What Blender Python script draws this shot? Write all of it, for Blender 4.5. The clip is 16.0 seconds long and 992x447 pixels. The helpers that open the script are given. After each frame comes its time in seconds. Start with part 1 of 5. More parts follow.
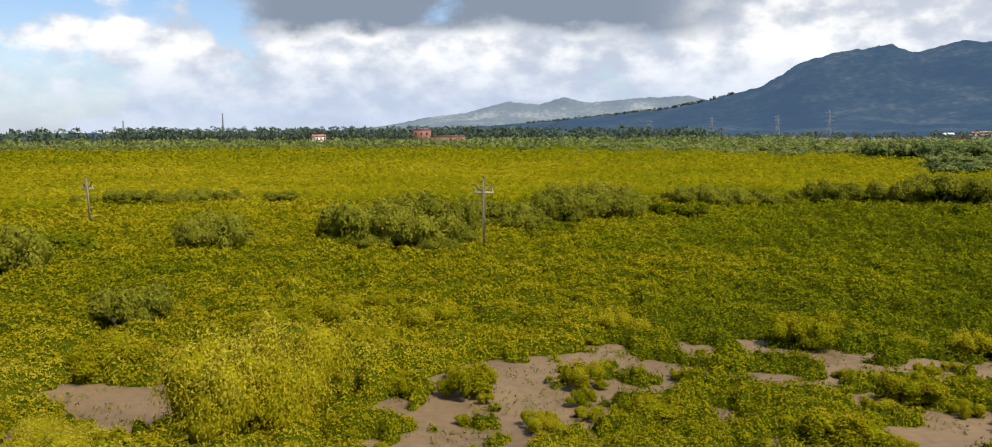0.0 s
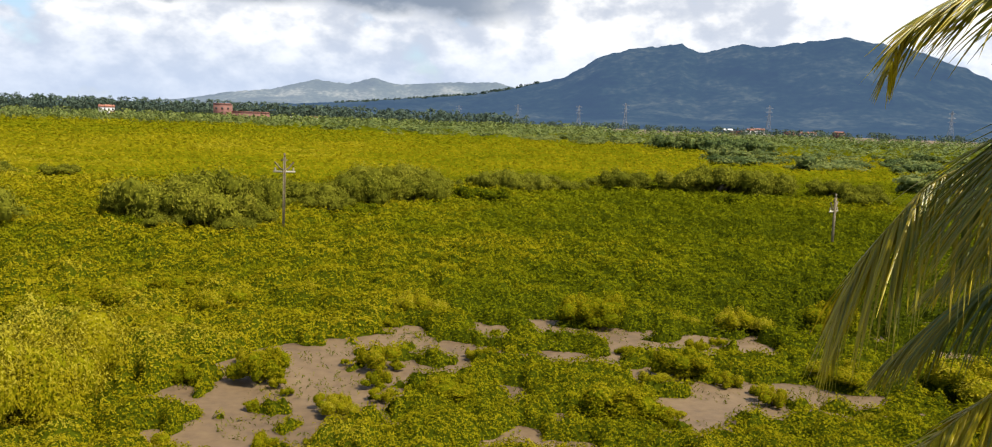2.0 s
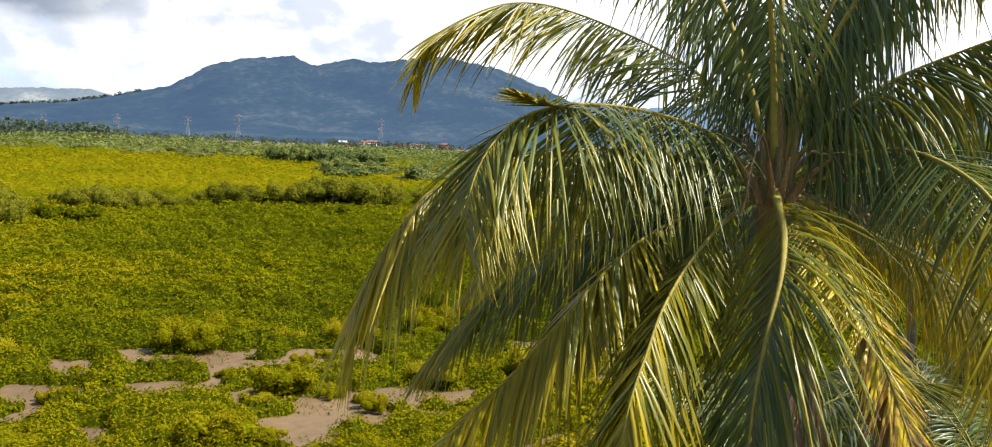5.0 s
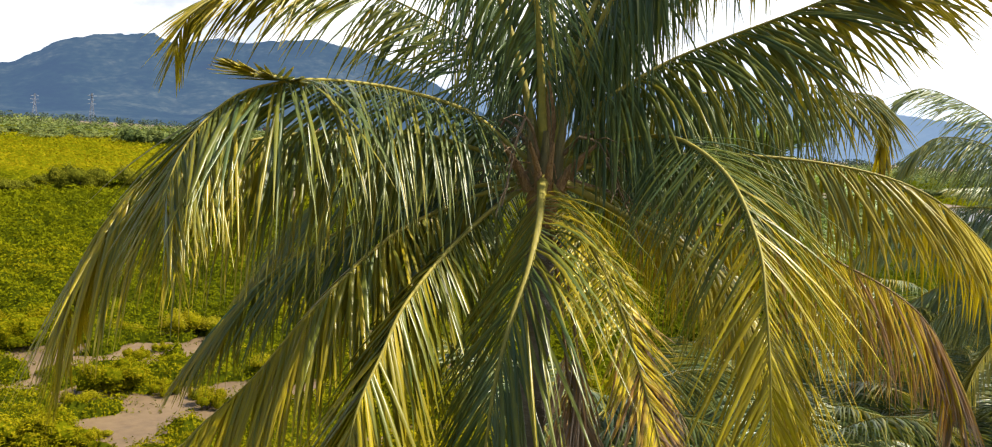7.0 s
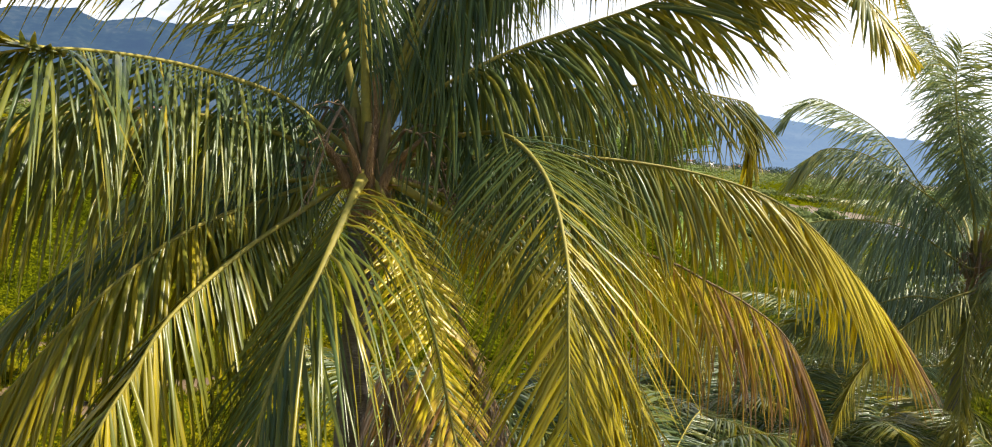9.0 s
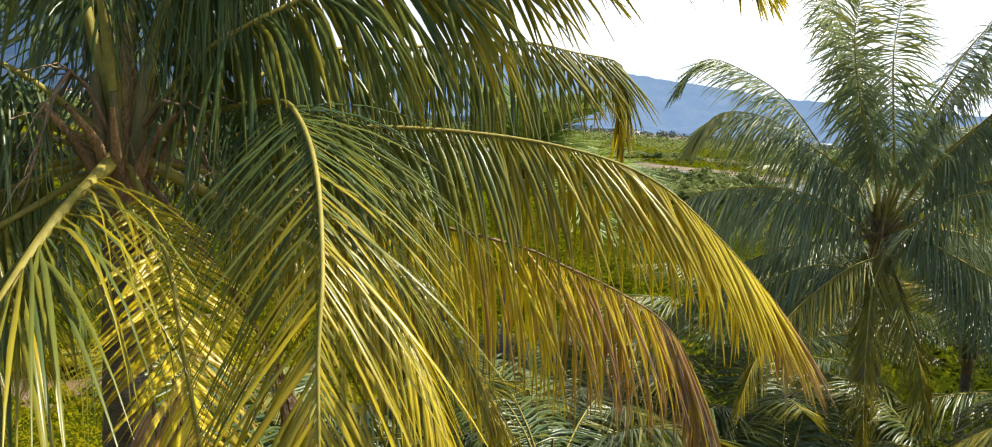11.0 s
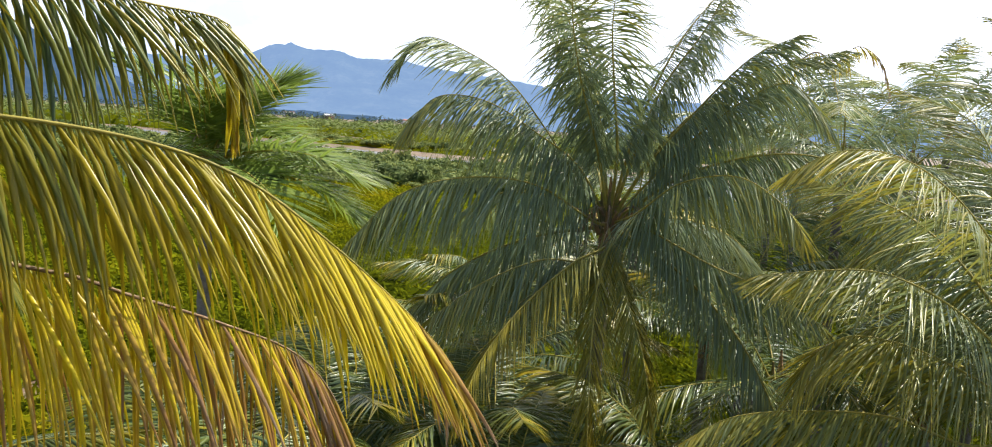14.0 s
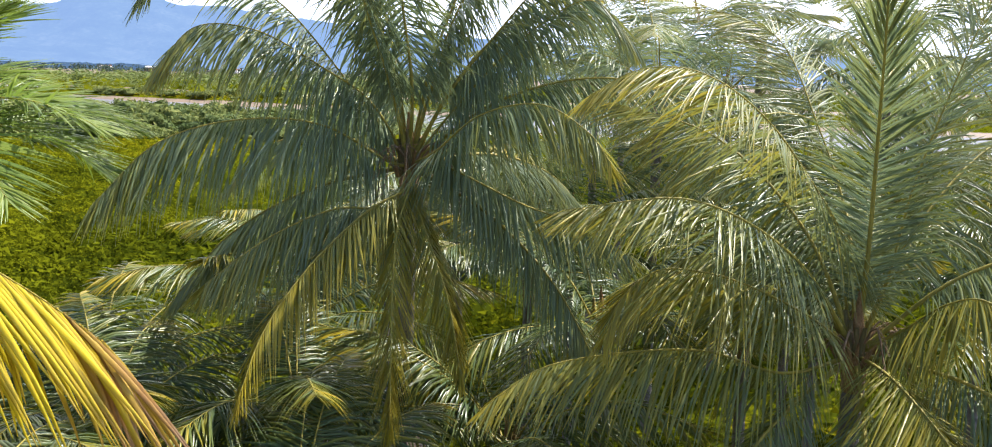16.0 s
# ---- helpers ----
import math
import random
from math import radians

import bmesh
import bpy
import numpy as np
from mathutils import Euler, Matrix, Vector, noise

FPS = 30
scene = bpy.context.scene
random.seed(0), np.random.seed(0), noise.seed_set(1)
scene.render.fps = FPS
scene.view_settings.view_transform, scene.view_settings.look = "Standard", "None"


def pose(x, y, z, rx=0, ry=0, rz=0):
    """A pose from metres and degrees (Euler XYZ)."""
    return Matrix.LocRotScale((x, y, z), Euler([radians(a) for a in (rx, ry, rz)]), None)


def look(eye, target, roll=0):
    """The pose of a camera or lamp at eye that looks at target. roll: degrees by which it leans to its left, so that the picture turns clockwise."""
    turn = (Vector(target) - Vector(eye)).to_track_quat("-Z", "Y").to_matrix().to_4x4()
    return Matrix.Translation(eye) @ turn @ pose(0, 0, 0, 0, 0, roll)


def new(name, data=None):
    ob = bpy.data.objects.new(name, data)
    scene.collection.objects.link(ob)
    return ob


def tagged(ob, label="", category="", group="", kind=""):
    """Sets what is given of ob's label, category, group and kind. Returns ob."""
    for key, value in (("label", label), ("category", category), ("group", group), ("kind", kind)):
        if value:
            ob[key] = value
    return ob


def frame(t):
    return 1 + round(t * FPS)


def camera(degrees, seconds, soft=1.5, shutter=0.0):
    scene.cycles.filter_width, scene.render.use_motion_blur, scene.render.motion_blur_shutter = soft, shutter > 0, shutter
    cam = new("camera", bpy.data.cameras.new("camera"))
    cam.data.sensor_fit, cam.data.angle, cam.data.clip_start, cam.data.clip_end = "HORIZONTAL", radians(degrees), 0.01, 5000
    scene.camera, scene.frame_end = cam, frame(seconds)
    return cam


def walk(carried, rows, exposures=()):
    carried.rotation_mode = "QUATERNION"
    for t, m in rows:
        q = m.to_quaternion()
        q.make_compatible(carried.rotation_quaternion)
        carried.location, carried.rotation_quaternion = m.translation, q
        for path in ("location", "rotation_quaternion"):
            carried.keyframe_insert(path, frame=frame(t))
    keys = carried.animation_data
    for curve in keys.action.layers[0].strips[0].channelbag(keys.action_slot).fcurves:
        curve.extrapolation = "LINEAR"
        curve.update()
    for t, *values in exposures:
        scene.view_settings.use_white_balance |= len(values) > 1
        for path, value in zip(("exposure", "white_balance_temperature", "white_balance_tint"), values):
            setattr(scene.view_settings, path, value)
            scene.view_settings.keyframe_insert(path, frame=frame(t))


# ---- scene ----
cam = camera(60.5, 16.0, soft=1.1)
PATH = [
    (0, (1.397, -0.908, 9.965), (1.189, 1.070, 9.754), -0.3),
    (0.5, (1.476, -0.907, 9.963), (1.341, 1.076, 9.735), 0.3),
    (1, (1.563, -0.905, 9.962), (1.592, 1.081, 9.730), 1.1),
    (1.5, (1.662, -0.902, 9.959), (1.800, 1.079, 9.722), 1.7),
    (2, (1.776, -0.895, 9.950), (2.017, 1.075, 9.705), 2.1),
    (2.5, (1.904, -0.884, 9.936), (2.257, 1.068, 9.686), 2.3),
    (3, (2.046, -0.866, 9.924), (2.498, 1.064, 9.663), 2.7),
    (3.5, (2.192, -0.837, 9.947), (2.781, 1.058, 9.700), 3.2),
    (4, (2.359, -0.801, 9.964), (3.075, 1.054, 9.749), 3.2),
    (4.5, (2.544, -0.764, 9.972), (3.445, 1.011, 9.777), 2.8),
    (4.7, (2.622, -0.750, 9.974), (3.600, 0.983, 9.784), 2.6),
    (6.8, (3.753, -0.826, 9.965), (5.009, 0.719, 9.776), 3.0),
    (7, (3.845, -0.869, 9.978), (5.146, 0.638, 9.779), 3.3),
    (7.5, (4.062, -0.898, 9.976), (5.449, 0.531, 9.787), 4.1),
    (8, (4.375, -0.907, 10.001), (5.779, 0.504, 9.816), 4.9),
    (8.5, (4.646, -0.897, 10.013), (6.061, 0.504, 9.826), 5.6),
    (9, (4.896, -0.937, 10.029), (6.316, 0.458, 9.832), 5.7),
    (9.2, (4.983, -0.938, 10.052), (6.417, 0.44, 9.84), 5.9),
    (11.5, (6.658, -0.69, 10.069), (8.21, 0.55, 9.836), 4.2),
    (12, (6.975, -0.735, 10.089), (8.565, 0.46, 9.875), 4.9),
    (12.5, (7.306, -0.718, 10.087), (8.937, 0.419, 9.869), 4.6),
    (13, (7.67, -0.789, 10.077), (9.338, 0.292, 9.855), 4.3),
    (13.5, (8.001, -0.82, 10.072), (9.715, 0.185, 9.842), 4.3),
    (14, (8.332, -0.86, 10.062), (10.121, 0.004, 9.83), 3.9),
    (14.5, (8.721, -0.951, 10.044), (10.546, -0.172, 9.794), 3.6),
    (15, (9.031, -0.984, 10.017), (10.878, -0.263, 9.755), 3.3),
    (15.5, (9.376, -0.982, 9.983), (11.258, -0.368, 9.698), 2.6),
    (16, (9.762, -1.052, 9.913), (11.663, -0.533, 9.569), 1.7),
]
EXPOSURES = [(0.0, 0.37, 6400, 10), (3.5, 0.69, 6450, 10), (4.7, 0.8, 6500, 10), (7.0, 0.86, 6500, 10), (9.0, 0.85, 6450, 10), (12.5, 0.9, 6200, 10), (14.5, 0.94, 6000, 13), (16.0, 1.2, 5850, 15)]
walk(cam, [(t, look(eye, target, roll)) for t, eye, target, roll in PATH], EXPOSURES)

# ---- light ----
SUN_AZ, SUN_EL = 124.0, 56.0          # degrees clockwise from +y, degrees up
world = bpy.data.worlds.new("sky")
scene.world = world
world.use_nodes = True
wn, wl = world.node_tree.nodes, world.node_tree.links
wn.clear()


def wnode(kind):
    return wn.new(kind)


def wmath(op, a, b=None, c=None, clamp=False):
    n = wnode("ShaderNodeMath")
    n.operation, n.use_clamp = op, clamp
    for i, v in enumerate((a, b, c)):
        if v is None:
            continue
        if isinstance(v, (int, float)):
            n.inputs[i].default_value = v
        else:
            wl.new(v, n.inputs[i])
    return n.outputs[0]


def wramp(v, lo, hi, to0=0.0, to1=1.0):
    n = wnode("ShaderNodeMapRange")
    n.interpolation_type = "SMOOTHSTEP"
    wl.new(v, n.inputs["Value"])
    for key, x in (("From Min", lo), ("From Max", hi), ("To Min", to0), ("To Max", to1)):
        n.inputs[key].default_value = x
    return n.outputs["Result"]


def wmix(f, a, b):
    n = wnode("ShaderNodeMix")
    n.data_type = "RGBA"
    wl.new(f, n.inputs[0])
    for i, v in ((6, a), (7, b)):
        if isinstance(v, tuple):
            n.inputs[i].default_value = (*v, 1)
        else:
            wl.new(v, n.inputs[i])
    return n.outputs[2]


sky = wnode("ShaderNodeTexSky")
sky.sky_type, sky.sun_disc = "NISHITA", False
sky.sun_elevation, sky.sun_rotation = radians(SUN_EL), radians(SUN_AZ)
sky.altitude, sky.air_density, sky.dust_density = 10, 1.0, 0.7
coord = wnode("ShaderNodeTexCoord")
sep = wnode("ShaderNodeSeparateXYZ")
wl.new(coord.outputs["Generated"], sep.inputs[0])
dx, dy, dz = sep.outputs
az = wmath("MULTIPLY", wmath("ARCTAN2", dx, dy), 180 / math.pi)
el = wmath("MULTIPLY", wmath("ARCSINE", dz), 180 / math.pi)
comb = wnode("ShaderNodeCombineXYZ")
wl.new(wmath("MULTIPLY", az, 0.055), comb.inputs[0])
wl.new(wmath("MULTIPLY", el, 0.085), comb.inputs[1])


def wnoise(scale, detail, rough, shift):
    m = wnode("ShaderNodeMapping")
    m.inputs["Location"].default_value = (shift, shift * 0.7, shift)
    wl.new(comb.outputs[0], m.inputs[0])
    n = wnode("ShaderNodeTexNoise")
    wl.new(m.outputs[0], n.inputs["Vector"])
    n.inputs["Scale"].default_value, n.inputs["Detail"].default_value, n.inputs["Roughness"].default_value = scale, detail, rough
    return n.outputs[0]


big, puff, fine = wnoise(1.0, 3, 0.5, 3.1), wnoise(2.6, 8, 0.52, 8.3), wnoise(7.0, 7, 0.55, 1.7)
# thin haze low down, heaped white cloud over it, one dark cloud base above, blue gaps off to the west
cover = wmath("ADD", puff, wmath("MULTIPLY", wramp(az, -36, -14), 0.22))
cover = wmath("ADD", cover, wmath("MULTIPLY", wramp(az, 10, 40), 0.22))
cover = wmath("ADD", cover, wmath("MULTIPLY", wramp(el, 18, 50), -0.45))
heap = wramp(cover, 0.50, 0.62)
shade = wramp(wmath("ADD", wmath("MULTIPLY", puff, 0.5), wmath("MULTIPLY", fine, 0.5)), 0.40, 0.62)
white = wmix(shade, (0.56, 0.60, 0.68), (1.12, 1.10, 1.06))
haze = wramp(el, 0.5, 7.5, 1.0, 0.0)
whitehaze = wmix(wmath("MULTIPLY", haze, 0.75), white, (0.50, 0.60, 0.78))
base_el = wmath("ADD", el, wmath("MULTIPLY", wmath("SUBTRACT", big, 0.5), 6.0))
base_el = wmath("ADD", base_el, wmath("MULTIPLY", wmath("SUBTRACT", fine, 0.5), 2.5))
dark = wmath("MULTIPLY", wramp(base_el, 6.6, 7.8), wmath("MULTIPLY", wramp(az, -27, -20), wramp(az, 13, 3)))
dark = wmath("MULTIPLY", dark, wramp(el, 30, 18))
cloud = wmix(dark, whitehaze, (0.25, 0.30, 0.38))
glare = wnode("ShaderNodeVectorMath")
glare.operation = "DOT_PRODUCT"
wl.new(coord.outputs["Generated"], glare.inputs[0])
glare.inputs[1].default_value = (math.sin(radians(SUN_AZ)) * math.cos(radians(SUN_EL)), math.cos(radians(SUN_AZ)) * math.cos(radians(SUN_EL)), math.sin(radians(SUN_EL)))
bright = wmath("ADD", wramp(glare.outputs["Value"], -0.1, 0.85, 1.05, 1.8), wramp(glare.outputs["Value"], 0.8, 1.0, 0.0, 1.5))
lit = wnode("ShaderNodeVectorMath")
lit.operation = "SCALE"
wl.new(cloud, lit.inputs[0])
wl.new(bright, lit.inputs["Scale"])
clear = wnode("ShaderNodeVectorMath")
clear.operation = "SCALE"
tint = wnode("ShaderNodeVectorMath")
tint.operation = "MULTIPLY"
wl.new(sky.outputs[0], tint.inputs[0])
tint.inputs[1].default_value = (0.92, 0.98, 1.12)
wl.new(tint.outputs[0], clear.inputs[0])
clear.inputs["Scale"].default_value = 0.13
bg = wnode("ShaderNodeBackground")
wl.new(wmix(wmath("MAXIMUM", heap, wmath("MULTIPLY", haze, 0.6)), clear.outputs[0], lit.outputs[0]), bg.inputs[0])
bg.inputs[1].default_value = 0.78
wl.new(bg.outputs[0], wnode("ShaderNodeOutputWorld").inputs[0])

sun_data = bpy.data.lights.new("sun", "SUN")
sun_data.energy, sun_data.angle, sun_data.color = 5.0, radians(0.6), (1.0, 0.92, 0.76)
sun = new("sun", sun_data)
sd = Vector(glare.inputs[1].default_value)
sun.matrix_world = look(sd * 100, (0, 0, 0))


# ---- materials ----
def material(name):
    m = bpy.data.materials.new(name)
    m.use_nodes = True
    n, l = m.node_tree.nodes, m.node_tree.links
    n.clear()
    return m, n, l


def ramp_node(n, l, source, stops):
    r = n.new("ShaderNodeValToRGB")
    while len(r.color_ramp.elements) < len(stops):
        r.color_ramp.elements.new(0.5)
    for e, (p, c) in zip(r.color_ramp.elements, stops):
        e.position, e.color = p, (*c, 1)
    if source is not None:
        l.new(source, r.inputs[0])
    return r.outputs[0]


def leafy(name, key, stops, rough=0.4, through_light=0.35, spread=0.12, spec=0.5, grain=0.0):
    """Leaves coloured along a ramp by a mesh value (age or tone), each leaf a little different, letting some light through."""
    m, n, l = material(name)
    a = n.new("ShaderNodeAttribute")
    a.attribute_name = key
    g = n.new("ShaderNodeNewGeometry")
    v = n.new("ShaderNodeMath")
    v.operation = "MULTIPLY_ADD"
    l.new(g.outputs["Random Per Island"], v.inputs[0])
    v.inputs[1].default_value = spread
    l.new(a.outputs["Fac"], v.inputs[2])
    value = v.outputs[0]
    if grain:
        t = n.new("ShaderNodeTexNoise")
        t.inputs["Scale"].default_value, t.inputs["Detail"].default_value = 9.0, 4
        c = n.new("ShaderNodeTexCoord")
        l.new(c.outputs["Object"], t.inputs["Vector"])
        w = n.new("ShaderNodeMath")
        w.operation = "MULTIPLY_ADD"
        l.new(t.outputs[0], w.inputs[0])
        w.inputs[1].default_value = grain
        l.new(value, w.inputs[2])
        value = w.outputs[0]
    col = ramp_node(n, l, value, stops)
    p = n.new("ShaderNodeBsdfPrincipled")
    l.new(col, p.inputs["Base Color"])
    p.inputs["Roughness"].default_value = rough
    p.inputs["Specular IOR Level"].default_value = spec
    tr = n.new("ShaderNodeBsdfTranslucent")
    l.new(col, tr.inputs["Color"])
    mx = n.new("ShaderNodeMixShader")
    mx.inputs[0].default_value = through_light
    l.new(p.outputs[0], mx.inputs[1])
    l.new(tr.outputs[0], mx.inputs[2])
    o = n.new("ShaderNodeOutputMaterial")
    l.new(mx.outputs[0], o.inputs[0])
    return m


def surface(name, stops, scale=1.0, rough=0.8, detail=6, bump=0.3, metal=0.0, fine_scale=None, stretch=(1, 1, 1), haze_glow=None, spec=0.5):
    """A mottled surface: two noises pick a colour from the ramp, the finer one also gives relief."""
    m, n, l = material(name)
    c = n.new("ShaderNodeTexCoord")
    mp = n.new("ShaderNodeMapping")
    mp.inputs["Scale"].default_value = stretch
    l.new(c.outputs["Object"], mp.inputs[0])
    a, b = n.new("ShaderNodeTexNoise"), n.new("ShaderNodeTexNoise")
    for t, s in ((a, scale), (b, fine_scale or scale * 9)):
        l.new(mp.outputs[0], t.inputs["Vector"])
        t.inputs["Scale"].default_value, t.inputs["Detail"].default_value = s, detail
    v = n.new("ShaderNodeMath")
    v.operation = "MULTIPLY_ADD"
    l.new(b.outputs[0], v.inputs[0])
    v.inputs[1].default_value = 0.4
    w = n.new("ShaderNodeMath")
    w.operation = "MULTIPLY"
    l.new(a.outputs[0], w.inputs[0])
    w.inputs[1].default_value = 0.6
    l.new(w.outputs[0], v.inputs[2])
    col = ramp_node(n, l, v.outputs[0], stops)
    p = n.new("ShaderNodeBsdfPrincipled")
    l.new(col, p.inputs["Base Color"])
    p.inputs["Roughness"].default_value, p.inputs["Metallic"].default_value = rough, metal
    p.inputs["Specular IOR Level"].default_value = spec
    if bump:
        bp = n.new("ShaderNodeBump")
        bp.inputs["Strength"].default_value = bump
        bp.inputs["Distance"].default_value = 0.05
        l.new(b.outputs[0], bp.inputs["Height"])
        l.new(bp.outputs[0], p.inputs["Normal"])
    if haze_glow:
        p.inputs["Emission Color"].default_value = (*haze_glow[:3], 1)
        p.inputs["Emission Strength"].default_value = haze_glow[3]
    o = n.new("ShaderNodeOutputMaterial")
    l.new(p.outputs[0], o.inputs[0])
    return m


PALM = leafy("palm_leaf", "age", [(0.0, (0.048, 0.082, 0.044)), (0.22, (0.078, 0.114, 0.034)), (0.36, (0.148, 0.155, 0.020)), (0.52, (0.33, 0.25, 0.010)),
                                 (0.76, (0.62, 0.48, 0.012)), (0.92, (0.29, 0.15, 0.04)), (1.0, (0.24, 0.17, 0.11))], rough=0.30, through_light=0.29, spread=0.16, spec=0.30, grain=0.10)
# lighter copy of palm_leaf: glare and haze over the farther palms, as colour
GLARE_PALM = leafy("glare_palm_leaf", "age", [(0.0, (0.138, 0.195, 0.124)), (0.22, (0.185, 0.226, 0.092)), (0.36, (0.235, 0.235, 0.045)), (0.52, (0.36, 0.29, 0.03)),
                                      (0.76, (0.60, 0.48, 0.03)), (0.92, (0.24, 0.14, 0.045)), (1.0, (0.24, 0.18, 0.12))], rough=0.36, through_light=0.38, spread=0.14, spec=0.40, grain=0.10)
FRESH = leafy("fresh_palm_leaf", "age", [(0.0, (0.06, 0.11, 0.02)), (0.4, (0.145, 0.215, 0.034)), (0.7, (0.25, 0.30, 0.04))], rough=0.36, through_light=0.42, spread=0.2, spec=0.4)
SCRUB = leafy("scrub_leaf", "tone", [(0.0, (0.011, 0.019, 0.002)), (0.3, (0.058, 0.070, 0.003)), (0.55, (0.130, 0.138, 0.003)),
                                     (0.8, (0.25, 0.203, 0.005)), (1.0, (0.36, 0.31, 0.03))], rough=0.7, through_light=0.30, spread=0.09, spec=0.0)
GREY = leafy("grey_scrub_leaf", "tone", [(0.0, (0.022, 0.032, 0.004)), (0.5, (0.120, 0.123, 0.010)), (1.0, (0.26, 0.24, 0.024))], rough=0.7, through_light=0.28, spread=0.16, spec=0.0)
STRIP = leafy("strip_leaf", "tone", [(0.0, (0.03, 0.05, 0.015)), (0.5, (0.082, 0.115, 0.028)), (1.0, (0.19, 0.205, 0.05))], rough=0.7, through_light=0.25, spread=0.3, spec=0.1)
RACHIS = surface("frond_stalk", [(0.3, (0.15, 0.135, 0.015)), (0.7, (0.36, 0.28, 0.03))], scale=3, rough=0.7, bump=0.1)
DRYSTALK = surface("dry_stalk", [(0.3, (0.12, 0.07, 0.03)), (0.7, (0.28, 0.18, 0.09))], scale=6, rough=0.8)
BARK = surface("palm_bark", [(0.3, (0.10, 0.085, 0.07)), (0.7, (0.24, 0.21, 0.18))], scale=2, rough=0.9, bump=0.6, stretch=(1, 1, 5))
FIBRE = surface("fibre", [(0.3, (0.14, 0.078, 0.033)), (0.7, (0.46, 0.27, 0.105))], scale=9, rough=0.95, bump=0.8, stretch=(1, 1, 0.3))
SHEATH = surface("leaf_sheath", [(0.3, (0.085, 0.075, 0.022)), (0.55, (0.16, 0.125, 0.035)), (0.75, (0.26, 0.16, 0.06))], scale=5, rough=0.7, bump=0.4, stretch=(1, 1, 0.25))
TWIG = surface("twig", [(0.3, (0.07, 0.055, 0.04)), (0.7, (0.16, 0.13, 0.10))], scale=6, rough=0.9)
MUD = surface("mud", [(0.30, (0.070, 0.042, 0.019)), (0.5, (0.128, 0.080, 0.035)), (0.72, (0.178, 0.117, 0.054))], scale=0.22, fine_scale=2.2, rough=0.75, bump=0.6)
WATER = surface("water", [(0.3, (0.074, 0.074, 0.078)), (0.7, (0.112, 0.11, 0.115))], scale=0.02, rough=0.45, bump=0.02, spec=0.12)
IRON = surface("painted_iron", [(0.3, (0.10, 0.075, 0.035)), (0.7, (0.20, 0.155, 0.075))], scale=5, rough=0.7)
STEEL = surface("galvanised_steel", [(0.3, (0.17, 0.19, 0.22)), (0.7, (0.26, 0.28, 0.31))], scale=2, rough=0.5, metal=0.3, bump=0)
PORCELAIN = surface("porcelain", [(0.3, (0.26, 0.23, 0.15)), (0.7, (0.36, 0.32, 0.22))], scale=5, rough=0.25, bump=0)
BRICK = surface("red_brick", [(0.3, (0.15, 0.066, 0.052)), (0.7, (0.23, 0.11, 0.085))], scale=0.25, fine_scale=2.0, rough=0.9)
WHITEWASH = surface("whitewash", [(0.3, (0.62, 0.60, 0.56)), (0.7, (0.78, 0.77, 0.74))], scale=0.3, rough=0.85)
ORANGE = surface("orange_paint", [(0.3, (0.62, 0.28, 0.07)), (0.7, (0.72, 0.38, 0.12))], scale=0.3, rough=0.8)
DARK = surface("dark_opening", [(0.3, (0.02, 0.02, 0.02)), (0.7, (0.04, 0.038, 0.035))], scale=1, rough=0.7, bump=0)
ROOF = surface("clay_roof", [(0.3, (0.22, 0.08, 0.05)), (0.7, (0.36, 0.16, 0.10))], scale=0.6, rough=0.85)
# blue air haze in front of the hills is given as emission in their materials
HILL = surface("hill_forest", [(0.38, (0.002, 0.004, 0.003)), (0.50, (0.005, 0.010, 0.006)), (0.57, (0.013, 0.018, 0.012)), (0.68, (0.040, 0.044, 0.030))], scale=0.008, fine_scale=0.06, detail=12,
               rough=1.0, bump=0.0, haze_glow=(0.044, 0.075, 0.137, 1.0), spec=0.0)
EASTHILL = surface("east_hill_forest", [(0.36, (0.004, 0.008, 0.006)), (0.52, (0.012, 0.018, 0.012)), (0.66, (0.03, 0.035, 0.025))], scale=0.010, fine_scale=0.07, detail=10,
                   rough=1.0, bump=0.0, haze_glow=(0.135, 0.20, 0.32, 1.0), spec=0.0)
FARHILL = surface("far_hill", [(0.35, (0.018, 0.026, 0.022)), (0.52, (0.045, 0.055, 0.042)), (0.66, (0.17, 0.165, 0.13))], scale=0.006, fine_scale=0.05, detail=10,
                  rough=1.0, bump=0.0, haze_glow=(0.14, 0.172, 0.237, 1.0), spec=0.0)


# ---- mesh helpers ----
rng = np.random.default_rng(7)


def mesh_from(name, verts, faces, mat, attr=None, smooth=False):
    """A mesh from arrays; attr is (name, one value a vertex)."""
    me = bpy.data.meshes.new(name)
    verts = np.asarray(verts, dtype=np.float32)
    faces = np.asarray(faces, dtype=np.int32)
    k = faces.shape[1]
    me.vertices.add(len(verts))
    me.vertices.foreach_set("co", verts.ravel())
    me.loops.add(faces.size)
    me.loops.foreach_set("vertex_index", faces.ravel())
    me.polygons.add(len(faces))
    me.polygons.foreach_set("loop_start", np.arange(0, faces.size, k, dtype=np.int32))
    if smooth:
        me.polygons.foreach_set("use_smooth", np.ones(len(faces), dtype=bool))
    if attr:
        a = me.attributes.new(attr[0], "FLOAT", "POINT")
        a.data.foreach_set("value", np.asarray(attr[1], dtype=np.float32))
    me.update(calc_edges=True)
    me.materials.append(mat)
    return me


def part(name, data, parent, label=""):
    """One mesh object under a thing or a part. data: a mesh, or (bmesh, material)."""
    if isinstance(data, tuple):
        bm, mat = data
        data = bpy.data.meshes.new(name)
        bm.to_mesh(data)
        bm.free()
        data.materials.append(mat)
    ob = new(name, data)
    ob.parent = parent
    return tagged(ob, label)


